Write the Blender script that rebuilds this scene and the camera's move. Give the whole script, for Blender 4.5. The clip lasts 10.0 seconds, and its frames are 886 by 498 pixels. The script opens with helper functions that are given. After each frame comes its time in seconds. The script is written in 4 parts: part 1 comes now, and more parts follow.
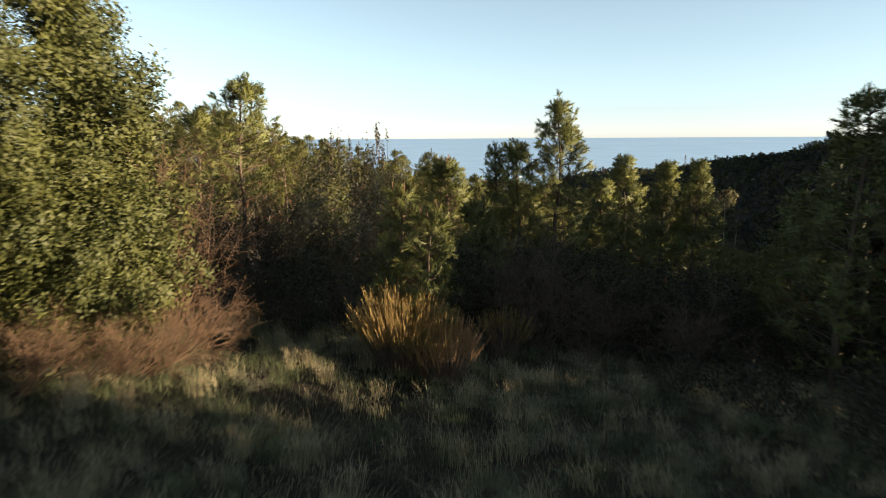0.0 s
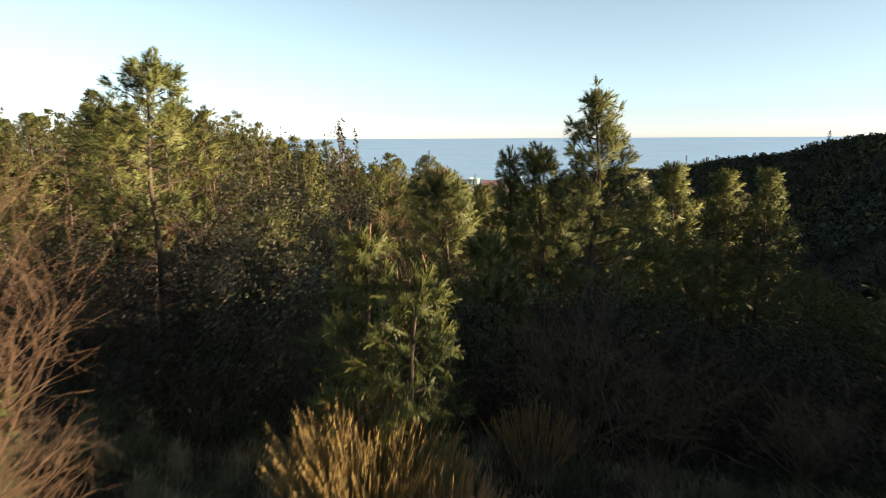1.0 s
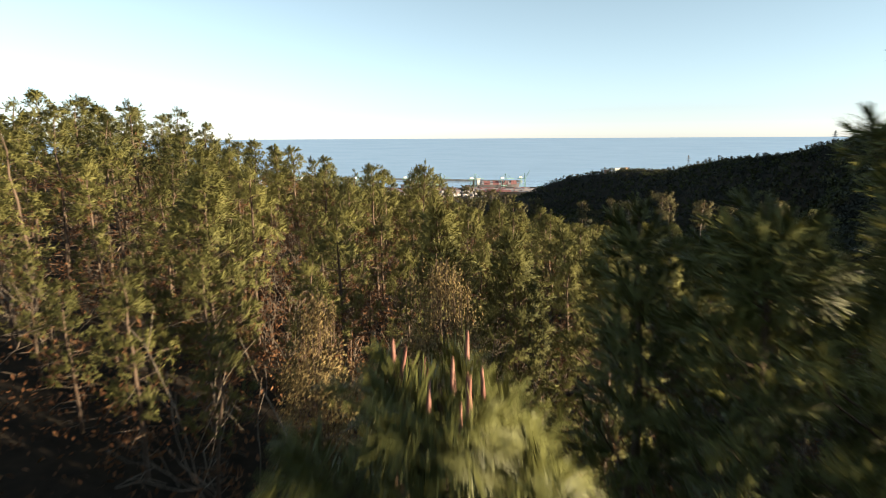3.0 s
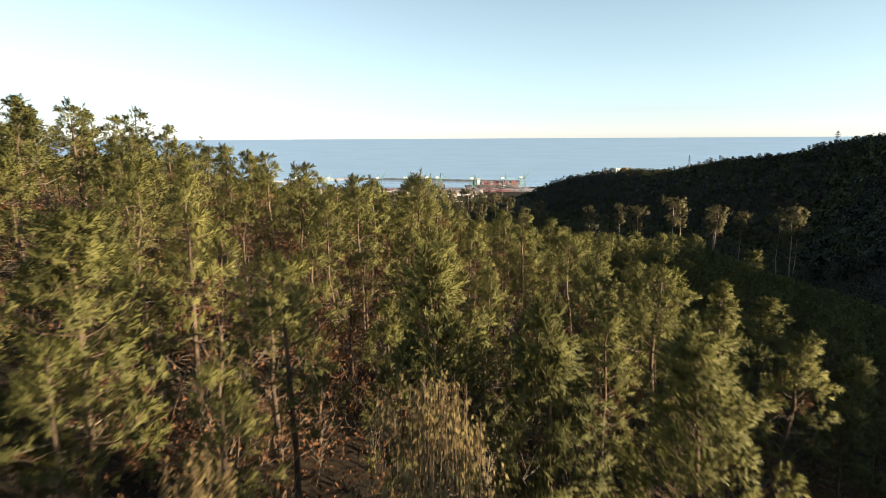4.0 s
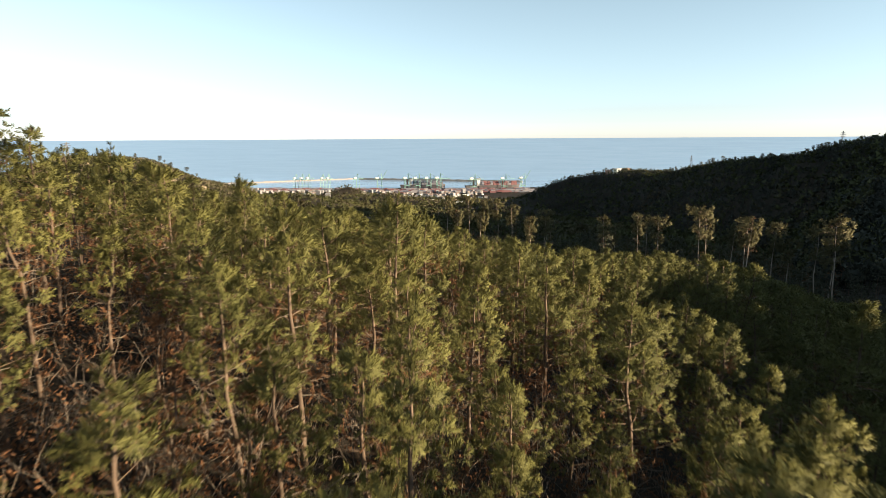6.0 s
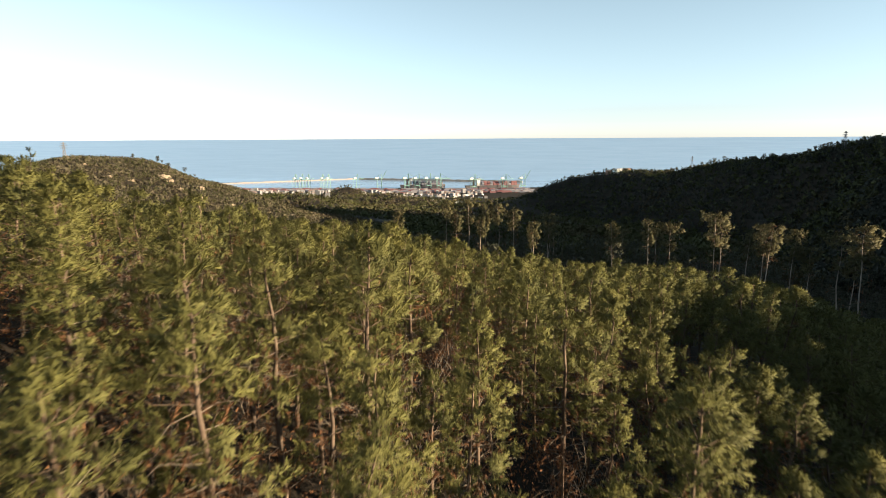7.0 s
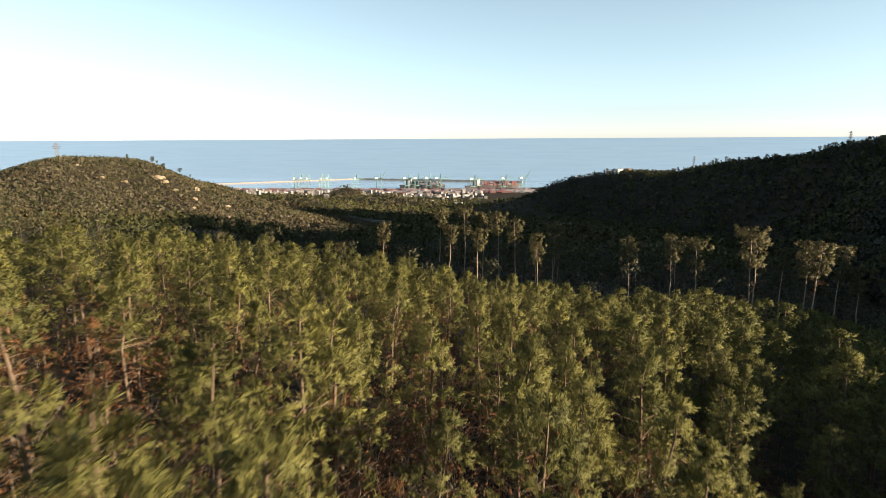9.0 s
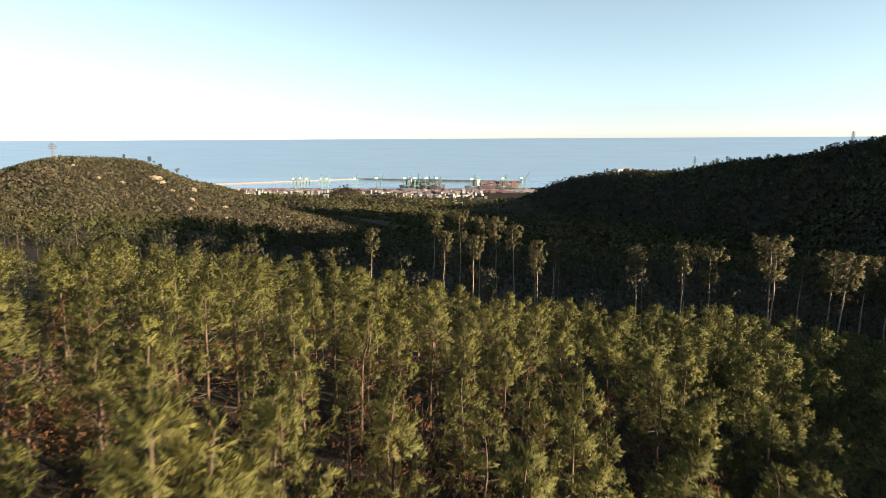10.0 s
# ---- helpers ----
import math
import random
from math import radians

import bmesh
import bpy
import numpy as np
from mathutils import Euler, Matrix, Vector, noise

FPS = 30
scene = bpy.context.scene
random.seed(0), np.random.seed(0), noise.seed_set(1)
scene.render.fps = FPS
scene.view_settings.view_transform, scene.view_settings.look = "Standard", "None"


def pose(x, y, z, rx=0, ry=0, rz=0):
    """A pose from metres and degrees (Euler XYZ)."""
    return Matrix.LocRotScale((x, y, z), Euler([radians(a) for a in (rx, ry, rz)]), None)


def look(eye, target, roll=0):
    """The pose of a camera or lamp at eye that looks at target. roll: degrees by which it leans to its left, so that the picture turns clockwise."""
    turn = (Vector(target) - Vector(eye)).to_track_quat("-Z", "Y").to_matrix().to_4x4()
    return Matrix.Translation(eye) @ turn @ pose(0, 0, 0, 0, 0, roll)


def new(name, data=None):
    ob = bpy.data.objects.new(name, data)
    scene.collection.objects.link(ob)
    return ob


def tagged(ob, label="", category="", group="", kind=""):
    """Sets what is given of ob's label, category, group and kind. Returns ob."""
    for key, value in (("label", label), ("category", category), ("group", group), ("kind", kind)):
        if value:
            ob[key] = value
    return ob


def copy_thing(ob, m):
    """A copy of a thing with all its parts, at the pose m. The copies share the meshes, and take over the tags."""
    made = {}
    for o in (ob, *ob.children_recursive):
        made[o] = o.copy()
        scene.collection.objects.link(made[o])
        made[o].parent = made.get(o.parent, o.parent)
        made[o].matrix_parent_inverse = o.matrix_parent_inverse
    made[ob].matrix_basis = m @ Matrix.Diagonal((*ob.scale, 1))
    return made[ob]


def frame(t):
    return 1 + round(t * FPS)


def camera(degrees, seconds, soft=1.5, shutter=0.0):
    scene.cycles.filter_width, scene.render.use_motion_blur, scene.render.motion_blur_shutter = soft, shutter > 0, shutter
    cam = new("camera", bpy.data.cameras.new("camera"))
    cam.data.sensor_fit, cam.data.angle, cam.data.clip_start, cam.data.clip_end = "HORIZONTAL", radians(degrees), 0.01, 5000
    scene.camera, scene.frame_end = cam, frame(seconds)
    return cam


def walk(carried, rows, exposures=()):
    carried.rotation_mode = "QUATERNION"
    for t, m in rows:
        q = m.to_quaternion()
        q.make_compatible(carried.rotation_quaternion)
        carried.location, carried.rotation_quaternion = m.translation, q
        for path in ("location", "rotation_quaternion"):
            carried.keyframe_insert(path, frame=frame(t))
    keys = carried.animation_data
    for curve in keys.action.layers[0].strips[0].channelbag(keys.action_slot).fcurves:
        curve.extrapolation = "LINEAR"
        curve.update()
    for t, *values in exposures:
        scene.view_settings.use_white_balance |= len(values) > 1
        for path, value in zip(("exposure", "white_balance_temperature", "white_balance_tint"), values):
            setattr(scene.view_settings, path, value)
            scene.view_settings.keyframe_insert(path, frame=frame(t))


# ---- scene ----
cam = camera(72.0, 10.0, soft=0.5, shutter=0.45)
PATH = [
    (0.0, 0.453, -0.940, 3.037), (0.5, 0.486, 1.421, 3.069), (1.0, 0.514, 3.714, 3.120),
    (1.5, 0.531, 6.041, 3.160), (2.0, 0.515, 8.339, 3.205), (2.5, 0.501, 10.743, 3.284),
    (4.0, 0.577, 17.629, 3.600), (4.5, 0.637, 19.883, 3.657), (5.0, 0.712, 22.156, 3.705),
    (5.5, 0.809, 24.450, 3.765), (7.0, 1.174, 31.501, 4.020), (7.5, 1.378, 33.977, 4.065),
    (8.0, 1.616, 36.546, 4.090), (8.5, 1.845, 39.022, 4.132), (9.0, 2.155, 41.435, 4.175),
    (9.5, 2.539, 43.905, 4.220), (10.0, 2.929, 46.401, 4.243),
]
walk(cam, [(t, look((x, y, z), (x - 0.001, y + 1.968, z - 0.356), -0.3)) for t, x, y, z in PATH],
     exposures=[(0.0, 1.9), (10.0, 1.9)])

# ---- light ----
SUN_AZ, SUN_EL = 110.0, 12.5          # clockwise from +y, above the horizon
to_sun = Vector((math.sin(radians(SUN_AZ)) * math.cos(radians(SUN_EL)),
                 math.cos(radians(SUN_AZ)) * math.cos(radians(SUN_EL)), math.sin(radians(SUN_EL))))
world = bpy.data.worlds.new("sky")
scene.world = world
world.use_nodes = True
wt = world.node_tree
sky = wt.nodes.new("ShaderNodeTexSky")
sky.sky_type = "NISHITA"
sky.sun_disc = False
sky.sun_elevation, sky.sun_rotation = radians(SUN_EL), radians(SUN_AZ)
sky.altitude, sky.air_density, sky.dust_density, sky.ozone_density = 1200, 0.80, 0.52, 1.8
pale = wt.nodes.new("ShaderNodeHueSaturation")
pale.inputs["Hue"].default_value, pale.inputs["Saturation"].default_value = 0.462, 0.58
wt.links.new(sky.outputs[0], pale.inputs["Color"])
cool = wt.nodes.new("ShaderNodeMix")
cool.data_type, cool.blend_type = "RGBA", "MULTIPLY"
cool.inputs[0].default_value, cool.inputs[7].default_value = 1.0, (0.985, 1.0, 1.03, 1)
wt.links.new(pale.outputs[0], cool.inputs[6])
wt.links.new(cool.outputs[2], wt.nodes["Background"].inputs[0])
wt.nodes["Background"].inputs[1].default_value = 0.059
sun = new("sun", bpy.data.lights.new("sun", "SUN"))
sun.data.energy, sun.data.angle, sun.data.color = 5.0, radians(0.5), (1.0, 0.80, 0.54)
sun.matrix_world = look(to_sun * 50, (0, 0, 0))

# ---- materials ----


def material(name, low, high, scale=2.0, rough=0.8, bump=0.0, bump_scale=20.0, object_mix=0.0, island_mix=0.0,
             translucent=0.0, spec=0.3, fine=0.35, stretch=(1, 1, 1), third=None, third_scale=0.5, metallic=0.0):
    """Two tones mixed by noise at two scales, with relief; object and island randomness and light let through leaves."""
    m = bpy.data.materials.new(name)
    m.use_nodes = True
    nt, n = m.node_tree, m.node_tree.nodes
    bsdf = n["Principled BSDF"]
    geo = n.new("ShaderNodeNewGeometry")
    mapping = n.new("ShaderNodeMapping")
    mapping.inputs["Scale"].default_value = stretch
    nt.links.new(geo.outputs["Position"], mapping.inputs["Vector"])
    big = n.new("ShaderNodeTexNoise")
    big.inputs["Scale"].default_value, big.inputs["Detail"].default_value = scale, 3
    nt.links.new(mapping.outputs[0], big.inputs["Vector"])
    small = n.new("ShaderNodeTexNoise")
    small.inputs["Scale"].default_value, small.inputs["Detail"].default_value = scale * 9, 2
    nt.links.new(mapping.outputs[0], small.inputs["Vector"])

    def blend(a, b, factor):
        mx = n.new("ShaderNodeMix")
        mx.inputs[0].default_value = factor
        nt.links.new(a, mx.inputs[2])
        nt.links.new(b, mx.inputs[3])
        return mx.outputs[0]

    value = blend(big.outputs["Fac"], small.outputs["Fac"], fine)
    ramp = n.new("ShaderNodeMapRange")
    ramp.inputs["From Min"].default_value, ramp.inputs["From Max"].default_value = 0.34, 0.66
    nt.links.new(value, ramp.inputs["Value"])
    value = ramp.outputs[0]
    if object_mix:
        info = n.new("ShaderNodeObjectInfo")
        value = blend(value, info.outputs["Random"], object_mix)
    if island_mix:
        value = blend(value, geo.outputs["Random Per Island"], island_mix)
    colour = n.new("ShaderNodeMix")
    colour.data_type = "RGBA"
    colour.inputs[6].default_value, colour.inputs[7].default_value = (*low, 1), (*high, 1)
    nt.links.new(value, colour.inputs[0])
    out = colour.outputs[2]
    if third:
        patch = n.new("ShaderNodeTexNoise")
        patch.inputs["Scale"].default_value, patch.inputs["Detail"].default_value = third_scale, 4
        nt.links.new(geo.outputs["Position"], patch.inputs["Vector"])
        pr = n.new("ShaderNodeMapRange")
        pr.inputs["From Min"].default_value, pr.inputs["From Max"].default_value = 0.52, 0.66
        nt.links.new(patch.outputs["Fac"], pr.inputs["Value"])
        c2 = n.new("ShaderNodeMix")
        c2.data_type = "RGBA"
        nt.links.new(pr.outputs[0], c2.inputs[0])
        nt.links.new(out, c2.inputs[6])
        c2.inputs[7].default_value = (*third, 1)
        out = c2.outputs[2]
    nt.links.new(out, bsdf.inputs["Base Color"])
    bsdf.inputs["Roughness"].default_value = rough
    bsdf.inputs["Metallic"].default_value = metallic
    bsdf.inputs["Specular IOR Level"].default_value = spec
    if bump:
        bn = n.new("ShaderNodeTexNoise")
        bn.inputs["Scale"].default_value, bn.inputs["Detail"].default_value = bump_scale, 4
        nt.links.new(mapping.outputs[0], bn.inputs["Vector"])
        bu = n.new("ShaderNodeBump")
        bu.inputs["Strength"].default_value = bump
        nt.links.new(bn.outputs["Fac"], bu.inputs["Height"])
        nt.links.new(bu.outputs[0], bsdf.inputs["Normal"])
    if translucent:
        tr = n.new("ShaderNodeBsdfTranslucent")
        nt.links.new(out, tr.inputs["Color"])
        ms = n.new("ShaderNodeMixShader")
        ms.inputs[0].default_value = translucent
        nt.links.new(bsdf.outputs[0], ms.inputs[1])
        nt.links.new(tr.outputs[0], ms.inputs[2])
        nt.links.new(ms.outputs[0], n["Material Output"].inputs["Surface"])
    return m


NEEDLE = material("pine needles", (0.040, 0.047, 0.018), (0.194, 0.182, 0.055), 1.0, 0.65, object_mix=0.42, island_mix=0.22, translucent=0.18, spec=0.2)
OLD_NEEDLE = material("olive-brown needles of old pines", (0.046, 0.046, 0.020), (0.140, 0.122, 0.052), 1.0, 0.65, object_mix=0.35, island_mix=0.25, translucent=0.12)
PALE_BARK = material("pale grey pine bark", (0.16, 0.125, 0.10), (0.36, 0.30, 0.25), 3, 0.9, 0.5, 20, stretch=(1, 1, 0.3), spec=0.15)
MAQUIS = material("brown heathy scrub", (0.056, 0.050, 0.034), (0.104, 0.087, 0.058), 0.02, 0.9, island_mix=0.35, spec=0.1)
DULL_NEEDLE = material("dull grey-green needles", (0.020, 0.024, 0.014), (0.072, 0.070, 0.038), 0.6, 0.6, island_mix=0.35, translucent=0.08)
# Ridge woods: the slope's shade and bluish haze are put into the base colour.
SHADED_RIDGE_TREE = material("ridge woods with shade and haze in their colour", (0.017, 0.021, 0.018), (0.054, 0.055, 0.043), 0.02, 0.85, island_mix=0.4, spec=0.1)
GREEN_NEEDLE = material("long green pine needles", (0.046, 0.056, 0.017), (0.192, 0.190, 0.054), 1.2, 0.5, object_mix=0.2, island_mix=0.2, translucent=0.14)
BARK = material("pine bark", (0.052, 0.036, 0.026), (0.150, 0.108, 0.079), 6, 0.9, 0.7, 30, stretch=(1, 1, 0.3), object_mix=0.2, spec=0.15)
TWIG = material("dead grey twigs", (0.096, 0.072, 0.054), (0.252, 0.204, 0.156), 5, 0.85, island_mix=0.4)
BRANCH = material("pine branches", (0.036, 0.023, 0.015), (0.140, 0.094, 0.062), 5, 0.85, island_mix=0.5)
CANDLE = material("young shoots", (0.15, 0.062, 0.045), (0.25, 0.125, 0.095), 8, 0.7)
DRY = material("dead brown needles", (0.070, 0.031, 0.014), (0.205, 0.100, 0.045), 2, 0.8, island_mix=0.4, translucent=0.2)
OAK_LEAF = material("evergreen oak leaves", (0.022, 0.030, 0.008), (0.104, 0.104, 0.027), 1.5, 0.6, island_mix=0.40, translucent=0.15, spec=0.3)
SPRIG_LEAF = material("glossy grey-olive leaves", (0.022, 0.023, 0.014), (0.150, 0.126, 0.066), 2.5, 0.5, island_mix=0.6, translucent=0.1, spec=0.4)
# Leaf colour lowered below the plant's own, to deepen shade in shrubs and valley.
SHADED_LEAF = material("evergreen leaves darkened for shade", (0.013, 0.015, 0.010), (0.060, 0.055, 0.034), 2.5, 0.65, island_mix=0.5, translucent=0.1, spec=0.2)
RED_TWIG = material("reddish bare twigs", (0.042, 0.026, 0.016), (0.190, 0.112, 0.066), 4, 0.75, island_mix=0.6)
BROWN_TWIG = material("brown bare twigs", (0.060, 0.042, 0.030), (0.180, 0.126, 0.090), 4, 0.8, island_mix=0.4)
HEATH = material("golden heath", (0.16, 0.105, 0.034), (0.42, 0.28, 0.10), 5, 0.75, island_mix=0.35, translucent=0.15)
DULL_HEATH = material("dull brown heath", (0.10, 0.075, 0.030), (0.27, 0.20, 0.085), 5, 0.75, island_mix=0.5, translucent=0.15)
HEATH_PINK = material("pinkish heath", (0.24, 0.13, 0.075), (0.46, 0.27, 0.12), 5, 0.75, island_mix=0.35, translucent=0.15)
GRASS = material("short grass", (0.036, 0.048, 0.020), (0.150, 0.160, 0.076), 1.2, 0.75, island_mix=0.5, translucent=0.2, third=(0.23, 0.205, 0.135), third_scale=1.4)
STRAW = material("dry grass", (0.17, 0.14, 0.08), (0.40, 0.33, 0.20), 2.5, 0.75, island_mix=0.4, translucent=0.2)
# Soil colour carries shade: set near black to deepen gaps between the crowns.
SHADED_EARTH = material("forest soil darkened for shade under the trees", (0.013, 0.011, 0.009), (0.034, 0.026, 0.018), 0.6, 0.95, 0.5, 8, third=(0.022, 0.020, 0.017), third_scale=0.03, spec=0.1)
FAR_TREE = material("far woods", (0.030, 0.036, 0.013), (0.066, 0.066, 0.026), 0.02, 0.85, island_mix=0.3, third=(0.060, 0.045, 0.026), third_scale=0.012, spec=0.1)
SEA = material("sea water", (0.225, 0.345, 0.505), (0.26, 0.385, 0.555), 0.004, 0.18, 0.05, 0.02, stretch=(1, 6, 1), spec=0.5)
STEEL_GREEN = material("green crane paint", (0.12, 0.22, 0.20), (0.17, 0.29, 0.27), 0.05, 0.6)
STEEL_GREY = material("galvanised steel", (0.10, 0.10, 0.11), (0.16, 0.16, 0.17), 0.5, 0.5)
RED_PAINT = material("red container paint", (0.13, 0.050, 0.055), (0.19, 0.10, 0.105), 0.03, 0.7, island_mix=0.5)
MIXED_BOX = material("mixed container paint", (0.08, 0.09, 0.13), (0.27, 0.25, 0.26), 0.03, 0.7, island_mix=0.9)
HULL = material("dark ship hull", (0.05, 0.05, 0.06), (0.10, 0.09, 0.09), 0.03, 0.5)
WHITE = material("white paint", (0.50, 0.49, 0.475), (0.64, 0.62, 0.60), 0.1, 0.6)
PLASTER = material("pale plaster", (0.15, 0.145, 0.15), (0.31, 0.30, 0.30), 0.02, 0.85, object_mix=0.7)
ORANGE = material("orange plaster", (0.27, 0.15, 0.105), (0.34, 0.21, 0.155), 0.05, 0.85)
TILE = material("clay roof", (0.16, 0.105, 0.085), (0.24, 0.165, 0.14), 0.1, 0.9, object_mix=0.5)
GLASS_DARK = material("dark window glass", (0.03, 0.035, 0.04), (0.06, 0.065, 0.07), 0.5, 0.15)
CONCRETE = material("quay concrete", (0.19, 0.19, 0.19), (0.28, 0.28, 0.28), 0.02, 0.9)
SAND = material("pale breakwater stone", (0.20, 0.175, 0.165), (0.26, 0.23, 0.215), 0.05, 0.95)
DARK_STONE = material("dark breakwater stone", (0.12, 0.13, 0.13), (0.20, 0.20, 0.20), 0.05, 0.95)
ROCK = material("pale bare rock", (0.17, 0.13, 0.09), (0.28, 0.22, 0.16), 0.2, 0.95, 0.6, 1.0)

# ---- helpers for meshes ----
rng = np.random.default_rng(7)


def unit(v):
    return v / np.maximum(np.linalg.norm(v, axis=-1, keepdims=True), 1e-9)


def frames_for(d, twist=None):
    """Rotation matrices whose third column is d."""
    d = unit(d)
    ref = np.where(np.abs(d[:, 2:3]) > 0.9, np.array([[1.0, 0, 0]]), np.array([[0, 0, 1.0]]))
    a = unit(np.cross(ref, d))
    b = np.cross(d, a)
    if twist is not None:
        c, s = np.cos(twist)[:, None], np.sin(twist)[:, None]
        a, b = a * c + b * s, b * c - a * s
    return np.stack([a, b, d], axis=-1)


def mesh_of(name, verts, faces, mat, smooth=False):
    """A mesh from arrays; faces is (n, 3) or (n, 4)."""
    verts, faces = np.asarray(verts, np.float32), np.asarray(faces, np.int32)
    k = faces.shape[1]
    me = bpy.data.meshes.new(name)
    me.vertices.add(len(verts))
    me.vertices.foreach_set("co", verts.ravel())
    me.loops.add(faces.size)
    me.loops.foreach_set("vertex_index", faces.ravel())
    me.polygons.add(len(faces))
    me.polygons.foreach_set("loop_start", np.arange(0, faces.size, k, dtype=np.int32))
    me.polygons.foreach_set("loop_total", np.full(len(faces), k, np.int32))
    if smooth:
        me.polygons.foreach_set("use_smooth", np.ones(len(faces), bool))
    me.materials.append(mat)
    me.update(calc_edges=True)
    return me


def part(name, me, parent, label=""):
    ob = new(name, me)
    ob.parent = parent
    return tagged(ob, label)


class Soup:
    """Gathers vertex and face arrays, and shading normals where they are given."""

    def __init__(self):
        self.v, self.f, self.n, self.nrm = [], [], 0, []

    def add(self, v, f, nrm=None):
        if len(v):
            self.v.append(v)
            self.f.append(f + self.n)
            self.n += len(v)
            if nrm is not None:
                self.nrm.append(nrm)

    def mesh(self, name, mat, smooth=False):
        me = mesh_of(name, np.concatenate(self.v), np.concatenate(self.f), mat, smooth or bool(self.nrm))
        if self.nrm:
            me.normals_split_custom_set_from_vertices(np.concatenate(self.nrm).astype(np.float32))
        return me


def rounded(v, f, outward, weight):
    """Turns loose triangles so that they face outward, and gives them normals rounded over the whole crown."""
    p = v[f]
    g = unit(np.cross(p[:, 1] - p[:, 0], p[:, 2] - p[:, 0]))
    o = outward[f].mean(1)
    flip = (g * o).sum(1) < 0
    f = np.where(flip[:, None], f[:, ::-1], f)
    g = np.where(flip[:, None], -g, g)
    return v, f, np.repeat(unit(unit(o) * weight + g), 3, 0)


def tubes(a, b, ra, rb, sides=3):
    """Tapered prisms from points a to points b, as triangles."""
    a, b = np.asarray(a, float), np.asarray(b, float)
    n = len(a)
    fr = frames_for(b - a)
    ang = np.arange(sides) * 2 * np.pi / sides
    ring = np.stack([np.cos(ang), np.sin(ang), 0 * ang], -1)
    off = np.einsum("nij,kj->nki", fr, ring)
    v = np.concatenate([a[:, None] + off * np.asarray(ra).reshape(-1, 1, 1), b[:, None] + off * np.asarray(rb).reshape(-1, 1, 1)], 1)
    i = np.arange(sides)
    j = (i + 1) % sides
    f = np.concatenate([np.stack([i, j, j + sides], -1), np.stack([i, j + sides, i + sides], -1)])
    f = (np.arange(n)[:, None, None] * 2 * sides + f[None]).reshape(-1, 3)
    return v.reshape(-1, 3), f


def tufts(pos, dirs, count, shoot, length, width, spread=(35, 95), r=rng):
    """Bushy needle tufts: count thin triangles round each shoot, the outer ones pointing forward, some broad at the tip."""
    n = len(pos)
    fr = frames_for(dirs, r.uniform(0, 6.28, n))
    h = r.uniform(0.0, 1.0, (n, count))
    ang = r.uniform(0, 2 * np.pi, (n, count))
    tilt = np.radians(r.uniform(spread[0], spread[1], (n, count)) - 0.6 * spread[1] * h)
    ln = length * r.uniform(0.75, 1.15, (n, count))
    local = np.stack([np.sin(tilt) * np.cos(ang), np.sin(tilt) * np.sin(ang), np.cos(tilt)], -1)
    side = unit(np.stack([-np.sin(ang + 0.8), np.cos(ang + 0.8), r.uniform(-0.6, 0.6, (n, count))], -1))
    base = np.zeros((n, count, 3))
    base[..., 2] = h * shoot
    tip = base + local * ln[..., None]
    flip = (r.uniform(0, 1, (n, count)) < 0.25)[..., None]
    base, tip = np.where(flip, tip, base), np.where(flip, base, tip)
    w = width * 0.5
    p = np.stack([base - side * w, base + side * w, tip], 2)
    p = np.einsum("nij,nckj->ncki", fr, p) + pos[:, None, None, :]
    v = p.reshape(-1, 3)
    return v, np.arange(len(v)).reshape(-1, 3)


def leaves(pos, size, r, up=0.3):
    """Small pointed leaves, two triangles each."""
    n = len(pos)
    nrm = unit(r.normal(size=(n, 3)) + np.array([0, 0, up]))
    fr = frames_for(nrm, r.uniform(0, 6.28, n))
    s = size * r.uniform(0.6, 1.3, n)
    q = np.array([[-0.5, 0, 0], [0, -0.24, 0.05], [0.5, 0, 0], [0, 0.24, 0.05]])
    v = np.einsum("nij,kj->nki", fr, q) * s[:, None, None] + pos[:, None, :]
    f = np.array([[0, 1, 2], [0, 2, 3]])
    return v.reshape(-1, 3), (np.arange(n)[:, None, None] * 4 + f[None]).reshape(-1, 3)


# ---- the lie of the land ----


def smooth(t):
    t = np.clip(t, 0, 1)
    return t * t * (3 - 2 * t)


def bump2(x, y, cx, cy, sx, sy, h):
    return h * np.exp(-((x - cx) / sx) ** 2 - ((y - cy) / sy) ** 2)


